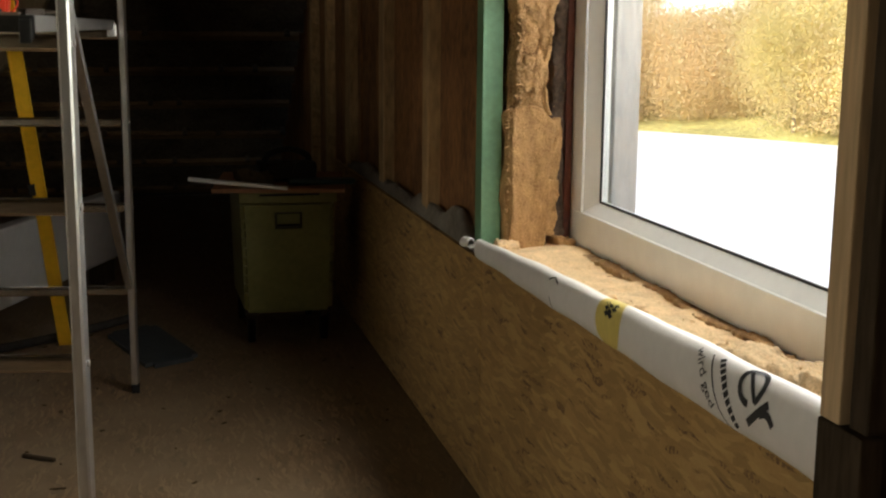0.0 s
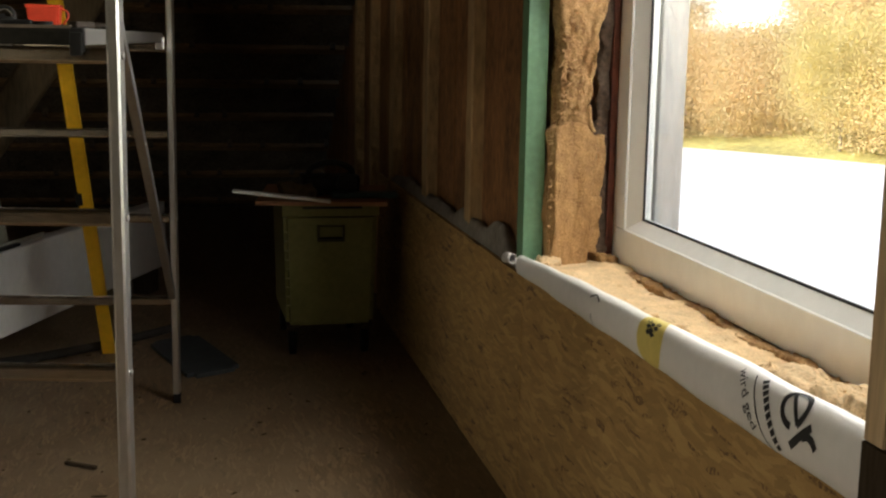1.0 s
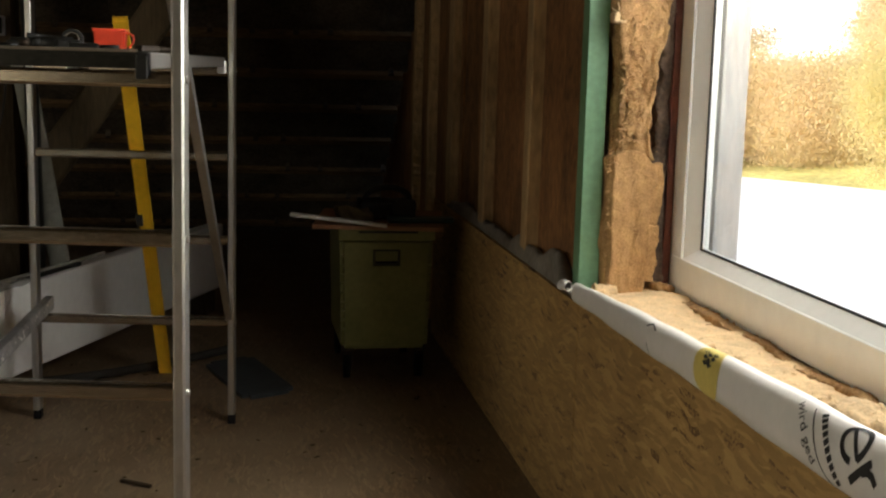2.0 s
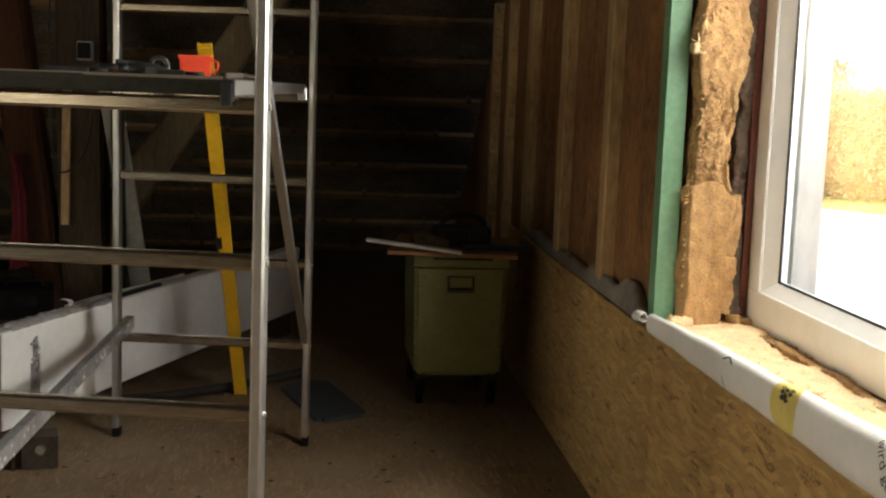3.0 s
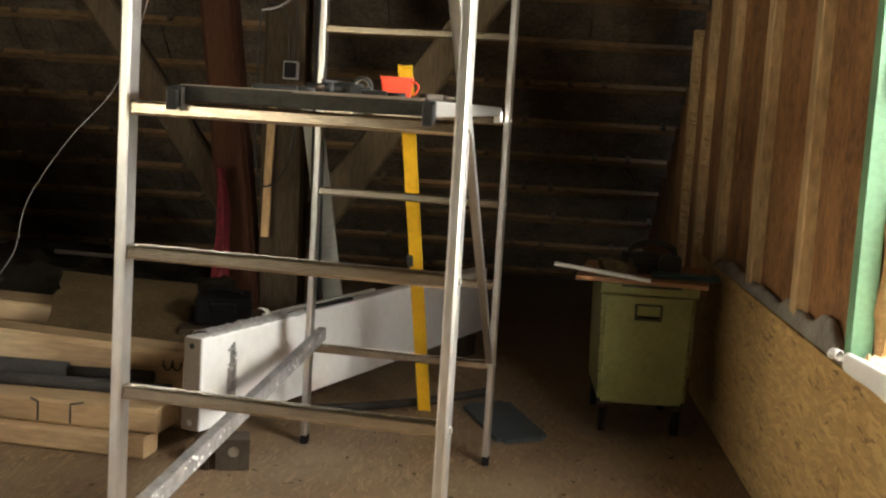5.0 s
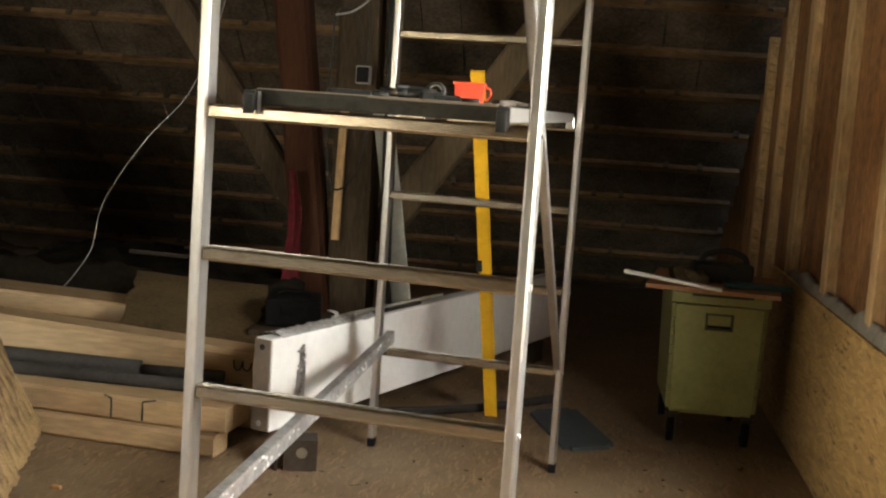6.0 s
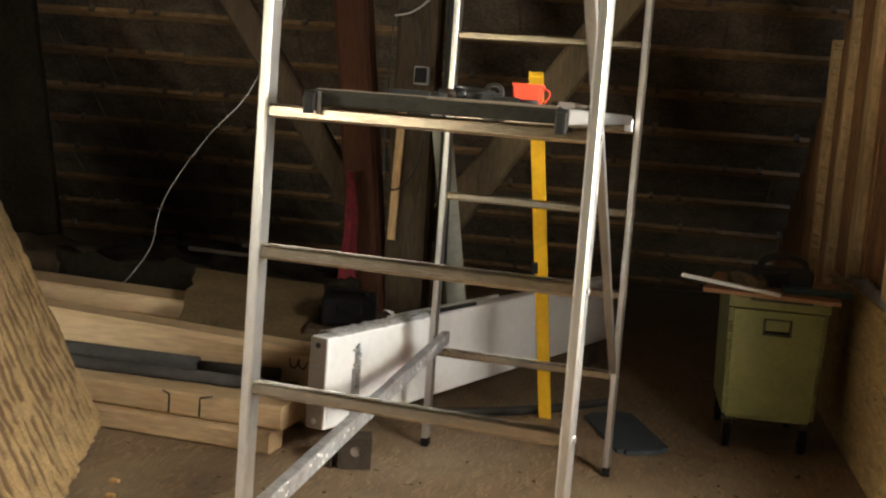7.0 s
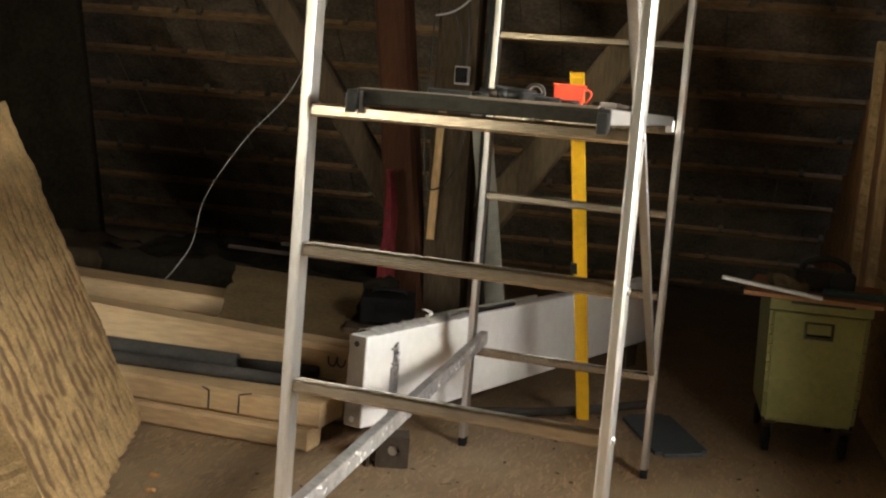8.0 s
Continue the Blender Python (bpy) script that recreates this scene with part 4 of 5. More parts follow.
for a in (ql, qr):
    bm = bm_new()
    add_box(bm, a + Vector((-0.014, -0.02, 1.184)), a + Vector((0.014, 0.05, 1.226)), 0.004)
    part("rung_hook", local(platform, bm), M_ALU, platform)

bm = bm_new()
add_bar(bm, pl + Vector((0.01, 0.006, 1.2378)), pr + Vector((-0.01, 0.006, 1.2378)), 0.012, 0.0055, 0.001)
part("front_lip", local(platform, bm), M_GREYEND, platform, "brown worn edge strip")
bm = bm_new()
add_box(bm, pl + Vector((0.0145, -0.016, 1.190)), pl + Vector((0.0185, 0.0, 1.234)), 0.001)
part("hook_plate", local(platform, bm), M_ALU, platform, "bare metal edge of the hook")

# what lies on the platform
DECK = 1.2382
tub = thing("red_tub", "small red plastic screw tub with a handle", "tub", at=(-0.283, 2.35, DECK))
bm = bm_new()
for r0, z0, r1, z1 in ((0.036, 0.0, 0.044, 0.05),):
    hexa(bm, [(-0.283 + x * 0.036, 2.35 + y * 0.036, DECK) for x, y in ((-1, -1), (1, -1), (1, 1), (-1, 1))],
         [(-0.283 + x * 0.040, 2.35 + y * 0.040, DECK + 0.058) for x, y in ((-1, -1), (1, -1), (1, 1), (-1, 1))])
    bmesh.ops.bevel(bm, geom=bm.edges[:], offset=0.005, segments=2, affect="EDGES")
add_box(bm, (-0.325, 2.308, DECK + 0.052), (-0.241, 2.392, DECK + 0.06), 0.003)
part("bowl", local(tub, bm), M_RED, tub)
bm = bm_new()
add_sweep(bm, spline([(-0.243, 2.33, DECK + 0.05), (-0.226, 2.33, DECK + 0.044), (-0.224, 2.33, DECK + 0.03), (-0.236, 2.33, DECK + 0.012)]), 0.0025)
part("handle", local(tub, bm), M_RED, tub)


def drill(name, m4, length, label):
    """A cordless drill lying on its side."""
    t = thing(name, label, "tool")
    t.matrix_world = m4
    b = bm_new()
    add_rod(b, (0, 0, 0.022), (length * 0.6, 0, 0.022), 0.022, 14)
    add_rod(b, (length * 0.6, 0, 0.022), (length * 0.78, 0, 0.022), 0.022, 14, 0.014)
    part("motor_housing", b, M_BLACK, t)
    b = bm_new()
    add_rod(b, (length * 0.78, 0, 0.022), (length, 0, 0.022), 0.013, 12, 0.009)
    part("chuck", b, M_STEEL, t, "dark steel chuck")
    b = bm_new()
    add_bar(b, (0.05, 0.0, 0.018), (0.02, 0.11, 0.016), 0.03, 0.028, 0.006)
    part("grip", b, M_BLACK, t)
    b = bm_new()
    add_box(b, (-0.02, 0.10, 0.0), (0.055, 0.15, 0.034), 0.006)
    part("battery", b, M_BLACK, t)
    return t


drill("cordless_drill", pose(-0.50, 2.2, DECK, 0, 0, 8) @ Matrix.Scale(0.7, 4), 0.17, "black cordless drill lying on the platform")
drill("cordless_drill", pose(-0.33, 2.02, DECK, 0, 0, -170) @ Matrix.Scale(0.7, 4), 0.17, "small black cordless drill lying on the platform")
for k, (x, y, l, turn, m4) in enumerate(((-0.30, 2.5, 0.10, 10, M_STEEL), (-0.16, 2.05, 0.07, -20, M_STEEL), (-0.155, 1.9, 0.05, 40, M_STEEL), (-0.27, 1.75, 0.06, 5, M_BLACK), (-0.50, 1.8, 0.10, 15, M_BLACK))):
    bm = bm_new()
    add_box(bm, (-l / 2, -0.014, 0), (l / 2, 0.014, 0.016), 0.005)
    add_rod(bm, (l / 2, 0, 0.008), (l / 2 + 0.04, 0, 0.008), 0.005, 8)
    tagged(part("hand_tool", bm, m4), "small metal hand tool lying on the platform", "tool", "tools on the platform").matrix_world = pose(x, y, DECK, 0, 0, turn)
bm = bm_new()
add_sweep(bm, spline([(-0.40 + 0.05 * math.cos(k * 1.1), 2.05 + 0.05 * math.sin(k * 1.1), DECK + 0.006 + 0.0035 * k) for k in range(9)]), 0.0055)
tagged(part("cable_coil", bm, M_BLACK), "small coil of black cable on the platform", "cable")

tape = thing("tape_roll", "black roll of tape standing on the platform", "tape roll", at=(-0.345, 2.12, DECK))
for name, ro, ri, half_d, m4 in (("tape", 0.026, 0.018, 0.009, M_BLACK), ("core", 0.0178, 0.0155, 0.010, M_GREYEND)):
    bm = bm_new()
    loops = [[bm.verts.new((rr * math.cos(2 * math.pi * j / 24), yy, 0.0263 + rr * math.sin(2 * math.pi * j / 24))) for j in range(24)] for rr, yy in ((ro, -half_d), (ro, half_d), (ri, half_d), (ri, -half_d))]
    for p, q in zip(loops, loops[1:] + loops[:1]):
        for j in range(24):
            bm.faces.new((p[j], p[(j + 1) % 24], q[(j + 1) % 24], q[j])).smooth = True
    part(name, bm, m4, tape)
for k, (x, y, turn) in enumerate(((-0.235, 2.22, 20), (-0.215, 2.27, -35), (-0.20, 2.18, 70), (-0.228, 2.14, -10), (-0.19, 2.24, 45))):
    bm = bm_new()
    add_rod(bm, (-0.02, 0, 0.004), (0.018, 0, 0.004), 0.0022, 8)
    add_rod(bm, (0.018, 0, 0.004), (0.022, 0, 0.004), 0.004, 8)
    tagged(part("screw", bm, M_GALV), "bright metal screw lying on the platform", "screw", "loose screws").matrix_world = pose(x, y, DECK, 0, 0, turn)

# ---- spirit level ----
level = thing("spirit_level", "long yellow spirit level leaning on the scaffold", "spirit level", at=(-0.26, 3.90, 0))
la, lb = Vector((-0.26, 3.905, 0.001)), Vector((-0.353, 3.262, 1.358))
bm = bm_new()
add_bar(bm, la, lb, 0.048, 0.016, 0.002, up=(0, 1, 0))
for s in (-1, 1):
    add_bar(bm, la + Vector((0.021 * s, 0, 0)), lb + Vector((0.021 * s, 0, 0)), 0.007, 0.022, 0.001, up=(0, 1, 0))
part("body", local(level, bm), M_YELLOW, level)
for t, w in ((0.463, 0.024), (0.985, 0.03)):
    bm = bm_new()
    c = la.lerp(lb, t) + (Vector((-0.022, -0.008, 0)) if t < 0.9 else Vector())
    add_bar(bm, c, c + (lb - la).normalized() * (0.045 if t < 0.9 else 0.012), w if t < 0.9 else 0.05, 0.024, 0.002, up=(0, 1, 0))
    part("vial" if t < 0.9 else "end_cap", local(level, bm), M_BLACK if t < 0.9 else M_YELLOW, level, "black vial housing" if t < 0.9 else "")

# ---- metal cabinet ----
cab = thing("metal_cabinet", "olive green ribbed metal box cabinet on black castors", "cabinet", at=(0.586, 3.985, 0))
cab.rotation_euler = (0, 0, radians(1))
W2, D2 = 0.182, 0.25
bm = bm_new()
lo = [bm.verts.new(p) for p in ((-W2 + 0.012, -D2 + 0.008, 0.125), (W2 - 0.012, -D2 + 0.008, 0.125), (W2 - 0.012, D2 - 0.008, 0.125), (-W2 + 0.012, D2 - 0.008, 0.125))]
hi = [bm.verts.new(p) for p in ((-W2, -D2, 0.565), (W2, -D2, 0.565), (W2, D2, 0.565), (-W2, D2, 0.565))]
bm.faces.new(lo[::-1]), bm.faces.new(hi)
for k in range(4):
    bm.faces.new((lo[k], lo[(k + 1) % 4], hi[(k + 1) % 4], hi[k]))
bmesh.ops.bevel(bm, geom=bm.edges[:], offset=0.016, segments=3, affect="EDGES")
part("body", bm, M_OLIVE, cab)
for sx in (-1, 1):
    for sy in (-1, 1):
        for k in range(9):
            z = 0.20 + 0.036 * k
            t = (z - 0.125) / 0.44
            bm = bm_new()
            x, yy = (W2 - 0.012 * (1 - t)) * sx, (D2 - 0.008 * (1 - t)) * sy
            add_box(bm, (x - 0.016, yy - 0.016, z), (x + 0.016, yy + 0.016, z + 0.008), 0.003)
            bmesh.ops.translate(bm, verts=bm.verts[:], vec=(-0.0168 * sx, -0.0168 * sy, 0))
            part("corner_rib", bm, M_OLIVE, cab)
bm = bm_new()
add_box(bm, (-W2 - 0.006, -D2 - 0.006, 0.556), (W2 + 0.006, D2 + 0.006, 0.60), 0.006)
part("rim", bm, M_OLIVE, cab)
bm = bm_new()
add_box(bm, (-0.11, -D2 - 0.0075, 0.585), (0.12, -D2 - 0.004, 0.594), 0.001)
part("lid_gap", bm, M_BLACK, cab, "dark gap under the lid")
bm = bm_new()
ring_y = -D2 - 0.004
for lo3, hi3 in (((-0.052, ring_y - 0.010, 0.458), (0.052, ring_y + 0.012, 0.467)), ((-0.052, ring_y - 0.005, 0.515), (0.052, ring_y + 0.012, 0.521)),
                 ((-0.052, ring_y - 0.008, 0.465), (-0.044, ring_y + 0.012, 0.516)), ((0.044, ring_y - 0.008, 0.465), (0.052, ring_y + 0.012, 0.516))):
    add_box(bm, lo3, hi3, 0.002)
handle = part("handle", bm, M_OLIVEDARK, cab, "dark pressed grip frame")
# black strip that puts the slot's shade into the grip
bm = bm_new()
add_box(bm, (-0.043, ring_y - 0.0015, 0.4675), (0.043, ring_y + 0.01, 0.475), 0.001)
part("grip_recess", bm, M_RUBBER, handle, "black strip for the shade in the grip slot")
for sx in (-1, 1):
    for sy in (-1, 1):
        x, yy = sx * (W2 - 0.04), sy * (D2 - 0.045)
        bm = bm_new()
        add_box(bm, (x - 0.025, yy - 0.03, 0.118), (x + 0.025, yy + 0.03, 0.126), 0.002)
        for s in (-1, 1):
            add_bar(bm, (x + 0.016 * s, yy, 0.12), (x + 0.016 * s, yy + 0.02, 0.045), 0.003, 0.03, 0.001, up=(0, 1, 0))
        fork = part("castor", bm, M_STEEL, cab, "steel castor fork")
        bm = bm_new()
        add_rod(bm, (x - 0.012, yy + 0.02, 0.045), (x + 0.012, yy + 0.02, 0.045), 0.045, 20)
        part("wheel", bm, M_RUBBER, fork, "black rubber wheel")

M_REDBOARD = mat("reddish_board", (0.36, 0.17, 0.075), 0.6, vary=0.25, scale=6, fine=50, bump=0.1)
bm = bm_new()
add_box(bm, (-0.25, -0.29, 0), (0.25, 0.27, 0.016), 0.002)
tagged(part("cabinet_top_board", bm, M_REDBOARD), "reddish brown board lying on the metal cabinet", "board").matrix_world = pose(0.59, 3.985, 0.601, 0, 0, -8)
bm = bm_new()
add_box(bm, (-0.185, -0.02, 0), (0.185, 0.02, 0.012), 0.002)
tagged(part("white_strip", bm, M_PVC), "white plastic strip lying on the board", "strip").matrix_world = pose(0.40, 3.70, 0.634, 0, 5.5, -9)
bm = fluff((-0.07, -0.05, 0.004), (0.07, 0.05, 0.055), 0.008, 0.014, 22, 2.0, 0.03)
tagged(part("rag", bm, M_PLY), "crumpled dusty brown rag on the cabinet board", "rag").matrix_world = pose(0.47, 3.84, 0.625)
saw = thing("power_tool", "black and dark green electric hand saw on the cabinet", "tool", at=(0.62, 3.95, 0.618))
bm = fluff((-0.12, -0.06, 0.002), (0.10, 0.06, 0.075), 0.014, 0.010, 14, 5.0)
part("housing", bm, M_BLACK, saw)
bm = bm_new()
add_sweep(bm, spline([(-0.10, 0, 0.06), (-0.08, 0, 0.105), (0.0, 0, 0.125), (0.07, 0, 0.10), (0.08, 0, 0.05)]), 0.013, 10)
part("handle", bm, M_BLACK, saw)
bm = bm_new()
add_box(bm, (-0.02, -0.17, 0.0), (0.24, -0.10, 0.022), 0.006)
part("base_plate", bm, M_TEAL, saw, "dark green base plate")
bm = bm_new()
add_rod(bm, (0.05, -0.085, 0.045), (0.05, -0.065, 0.045), 0.042, 24)
part("blade_guard", bm, M_BLACK, saw)

# ---- floor mat ----
bm = bm_new()
q = [(-0.113, 4.0), (0.075, 4.12), (0.24, 3.58), (0.05, 3.47)]
hexa(bm, [(x, y, 0.001) for x, y in q], [(x, y, 0.016) for x, y in q])
vert_edges = [e for e in bm.edges if abs(e.verts[0].co.z - e.verts[1].co.z) > 0.01]
bmesh.ops.bevel(bm, geom=vert_edges, offset=0.03, segments=4, affect="EDGES")
tagged(part("floor_mat", bm, M_MAT), "dark grey rubber kneeling mat on the floor", "mat")

# ---- white beam ----
beam = thing("white_beam", "long white lacquered board lying on edge on a bracket", "beam", at=(-0.53, 4.1, 0.105))
ba, bb = Vector((-0.975, 2.97, 0.265)), Vector((-0.10, 5.25, 0.265))
along = (bb - ba).normalized()
side = Vector((along.y, -along.x, 0))
bm = bm_new()
add_bar(bm, ba + along * 0.004, bb, 0.074, 0.32, 0.010)
part("body", local(beam, bm), M_WHITEBEAM, beam)
bm = bm_new()
add_bar(bm, ba - along * 0.004, ba + along * 0.003, 0.066, 0.312, 0.003)
cap = part("end_cap", local(beam, bm), M_GREYEND, beam, "beige end cap with screw holes")
for z in (0.395, 0.135):
    bm = bm_new()
    p = Vector((*ba.xy, z))
    add_rod(bm, p - along * 0.0055, p - along * 0.003, 0.010, 16)
    part("screw_hole", local(beam, bm), M_BLACK if z > 0.3 else M_GALV, cap)
bm = bm_new()
for k in range(10):
    z = 0.130 + 0.026 * k
    w = 0.019 if k % 2 else 0.013
    p = ba + along * (0.172 + 0.006 * (k % 3 - 1)) + side * 0.043
    add_bar(bm, (*(p - along * w).xy, z), (*(p + along * w).xy, z), 0.008, 0.007, 0.001)
    add_rod(bm, Vector((*p.xy, z + 0.012)), Vector((*p.xy, z + 0.012)) + side * 0.010, 0.005, 8)
for s, top in ((-1, 0.300), (-0.35, 0.375), (0.4, 0.385), (1, 0.325)):
    p = ba + along * (0.172 + 0.019 * s) + side * 0.042
    add_bar(bm, (*p.xy, 0.112), (*p.xy, top), 0.007, 0.007, 0.001)
part("hook_strap", local(beam, bm), M_GALV, beam, "galvanised hook strap")
# loose wrapping on its top edge
M_WRAP = mat("clear_plastic_wrap", (0.60, 0.59, 0.55), 0.10, vary=0.25, scale=20, fine=80, bump=0.5, **{"Transmission Weight": 0.35})
bm = bm_new()
rows = []
for k in range(71):
    t = k / 70
    p = ba + along * (0.05 + 0.62 * t)
    row = []
    for j in range(11):
        s = (j / 10 - 0.5) * 0.08
        z = 0.4262 + 0.013 * abs(noise.noise(Vector((t * 16, j * 0.6, 3)))) + 0.01 * math.sin(math.pi * j / 10)
        if j in (0, 10):
            z = 0.4235 + 0.006 * noise.noise(Vector((t * 12, j, 0)))
        row.append(bm.verts.new(p + side * s * 1.02 + Vector((0, 0, z - p.z))))
    rows.append(row)
for a, b in zip(rows, rows[1:]):
    for j in range(10):
        bm.faces.new((a[j], a[j + 1], b[j + 1], b[j])).smooth = True
part("plastic_wrap", local(beam, bm), M_WRAP, beam, "wrinkled clear plastic wrap")
bm = bm_new()
rows = []
for k in range(13):
    t = k / 12
    c = ba + along * (0.46 - 0.035 * t + 0.012 * math.sin(t * 6)) + side * (-0.02 + 0.01 * math.sin(t * 4)) + Vector((0, 0, 0.164 + 0.038 * math.sin(1.9 * t)))
    rows.append([bm.verts.new(c + along * (j - 2) * (0.007 - 0.004 * abs(t - 0.5)) + side * 0.006 * noise.noise(Vector((k * 0.5, j * 0.9, 2)))) for j in range(5)])
for a, b in zip(rows, rows[1:]):
    for j in range(4):
        bm.faces.new((a[j], a[j + 1], b[j + 1], b[j])).smooth = True
part("wrap_end", local(beam, bm), M_WRAP, beam, "curled flap of clear wrap")
bm = bm_new()
add_bar(bm, ba + along * 0.56 + side * 0.01 + Vector((0, 0, 0.166)), ba + along * 1.05 + side * 0.012 + Vector((0, 0, 0.166)), 0.02, 0.012, 0.002)
tagged(part("black_file", bm, M_BLACK), "black flat tool lying on the white board", "tool")
bm = bm_new()
add_bar(bm, ba + along * 0.45 + side * -0.02 + Vector((0, 0, 0.17)), ba + along * 1.3 + side * -0.018 + Vector((0, 0, 0.17)), 0.014, 0.014, 0.002)
tagged(part("thin_lath", bm, M_GREYBOARD), "thin grey lath lying on the white board", "lath")

# blocks under the beam
support = thing("steel_bracket", "brown steel angle bracket with a round hole under the white board", "bracket", at=(-0.81, 2.95, 0))
bm = bm_new()
ang = Matrix.Translation((-0.815, 2.915, 0)) @ Matrix.Rotation(radians(14), 4, "Z")
n = 28
outer = [(-0.055, 0.0), (0.055, 0.0), (0.055, 0.098), (-0.055, 0.098)]


def square_at(a):
    c, s = math.cos(a), math.sin(a)
    k = min(0.055 / max(abs(c), 1e-6), 0.049 / max(abs(s), 1e-6))
    return c * k, 0.049 + s * k


for y0, flip in ((0.0, False), (0.006, True)):
    o = [bm.verts.new((square_at(2 * math.pi * k / n)[0], y0, square_at(2 * math.pi * k / n)[1])) for k in range(n)]
    h = [bm.verts.new((0.004 + 0.019 * math.cos(2 * math.pi * k / n), y0, 0.062 + 0.019 * math.sin(2 * math.pi * k / n))) for k in range(n)]
    for k in range(n):
        bm.faces.new((o[k], o[(k + 1) % n], h[(k + 1) % n], h[k]))
    if flip:
        for k in range(n):
            bm.faces.new((h0[k], h0[(k + 1) % n], h[(k + 1) % n], h[k]))
            bm.faces.new((o0[k], o0[(k + 1) % n], o[(k + 1) % n], o[k]))
    o0, h0 = o, h
bm.transform(ang)
part("front_plate", local(support, bm), M_STEEL, support)
# added pale disc: brightness of the lit floor behind the hole
bm = bm_new()
add_rod(bm, (0.004, 0.012, 0.062), (0.004, 0.016, 0.062), 0.022, 20)
bm.transform(ang)
part("washer", local(support, bm), M_GREYEND, support, "pale disc added for the lit floor seen through the hole")
bm = bm_new()
add_box(bm, (0.049, 0.004, 0), (0.055, 0.11, 0.098), 0.001, ang)
add_box(bm, (-0.085, 0.0, 0), (-0.075, 0.10, 0.098), 0.001, ang)
add_box(bm, (-0.085, 0.0, 0.098), (0.055, 0.11, 0.1035), 0.001, ang)
part("side_plate", local(support, bm), M_STEEL, support)
bm = bm_new()
add_box(bm, (-0.06, -0.04, 0), (0.06, 0.04, 0.103), 0.004)
tagged(part("support_block", bm, M_OLDWOOD), "short wood block under the white board's far end", "block").matrix_world = pose(-0.16, 5.08, 0, 0, 0, 69)
bm = bm_new()
add_sweep(bm, spline([(-0.75, 3.7, 0.018), (-0.5, 3.82, 0.018), (-0.25, 4.0, 0.018), (0.0, 4.25, 0.018)]), 0.017, 10)
tagged(part("grey_pipe", bm, M_PIPE), "dark grey pipe lying on the floor", "pipe")


# ---- stack of timbers ----
def plank(name, a, b, w, h, label, material=M_PLANK, seed=0.0, group="stacked timbers"):
    return timber(name, a, b, w, h, material, label, "timber", up=(0, 0, 1), rough=0.0025, seed=seed, group=group)


plank("timber_beam", (-1.118, 3.012, 0.038), (-2.7, 3.19, 0.038), 0.12, 0.074, "fresh pale spruce timber lying on the floor", seed=1)
plank("timber_beam", (-1.085, 3.095, 0.120), (-2.7, 3.265, 0.120), 0.22, 0.086, "fresh pale spruce timber with black wire hooks", seed=2)
plank("timber_beam", (-1.00, 3.42, 0.06), (-2.8, 3.48, 0.075), 0.15, 0.118, "pale squared timber in the stack", seed=3)
plank("timber_beam", (-1.02, 3.405, 0.203), (-2.8, 3.475, 0.285), 0.17, 0.172, "pale squared timber on top of the stack", seed=4)
plank("timber_beam", (-1.70, 3.95, 0.12), (-3.2, 4.00, 0.15), 0.30, 0.22, "thick pale timber behind the stack", seed=5)
plank("timber_beam", (-1.75, 4.02, 0.275), (-3.2, 4.09, 0.31), 0.24, 0.085, "pale timber lying on a thicker one", seed=6)
for k, (x, y) in enumerate(((-1.50, 2.985), (-1.385, 2.975))):  # bent over the front edge
    bm = bm_new()
    s = -1 if k == 0 else 1
    add_sweep(bm, [(x - 0.035 * -s * (1 if k else 1), y + 0.03, 0.1665), (x + 0.0, y + 0.001, 0.164), (x + 0.002, y - 0.0025, 0.14), (x + 0.002, y - 0.003, 0.10)], 0.0035, 6)
    tagged(part("wire_hook", bm, M_BLACK), "bent black wire hook on the timber", "hook", "wire hooks")
for x in (-1.156, -1.122):
    bm = bm_new()
    add_sweep(bm, spline([(x - 0.016, 3.318, 0.262), (x - 0.014, 3.317, 0.236), (x, 3.316, 0.226), (x + 0.012, 3.316, 0.236), (x + 0.016, 3.317, 0.256)], 4), 0.0028, 6)
    tagged(part("wire_hook", bm, M_BLACK), "bent black wire hook on the timber", "hook", "wire hooks")
for a, b, r0 in (((-2.5, 3.28, 0.218), (-1.500, 3.255, 0.215), 0.028), ((-2.5, 3.21, 0.187), (-1.10, 3.17, 0.187), 0.023), ((-1.49, 3.26, 0.204), (-1.19, 3.255, 0.210), 0.024)):
    bm = bm_new()
    a, b = Vector(a), Vector(b)
    m4 = aim(a, b)
    ln = (b - a).length
    loops = [[bm.verts.new(m4 @ Vector((rr * math.cos(2 * math.pi * j / 18), rr * math.sin(2 * math.pi * j / 18), z))) for j in range(18)] for rr, z in ((r0, 0), (r0, ln), (r0 * 0.5, ln), (r0 * 0.5, 0))]
    for p, q in zip(loops, loops[1:] + loops[:1]):
        for j in range(18):
            bm.faces.new((p[j], p[(j + 1) % 18], q[(j + 1) % 18], q[j])).smooth = True
    tagged(part("pipe_insulation", bm, M_PIPE), "dark grey foam pipe insulation tube on the timbers", "pipe insulation", "pipe insulation tubes")
bm = bm_new()
rc = random.Random(5)
corners = [Vector(c) for c in ((-1.14, 3.50, 0.272), (-1.70, 3.54, 0.300), (-1.90, 4.25, 0.400), (-1.30, 4.25, 0.385))]
outline = []
for a, b in zip(corners, corners[1:] + corners[:1]):
    for k in range(9):
        p = a.lerp(b, k / 9)
        outline.append(p + Vector((rc.uniform(-0.014, 0.014), rc.uniform(-0.012, 0.012), 0)))
lower_face = [bm.verts.new(p) for p in outline]
upper_face = [bm.verts.new(p + Vector((0, 0, 0.012))) for p in outline]
bm.faces.new(lower_face[::-1])
bm.faces.new(upper_face)
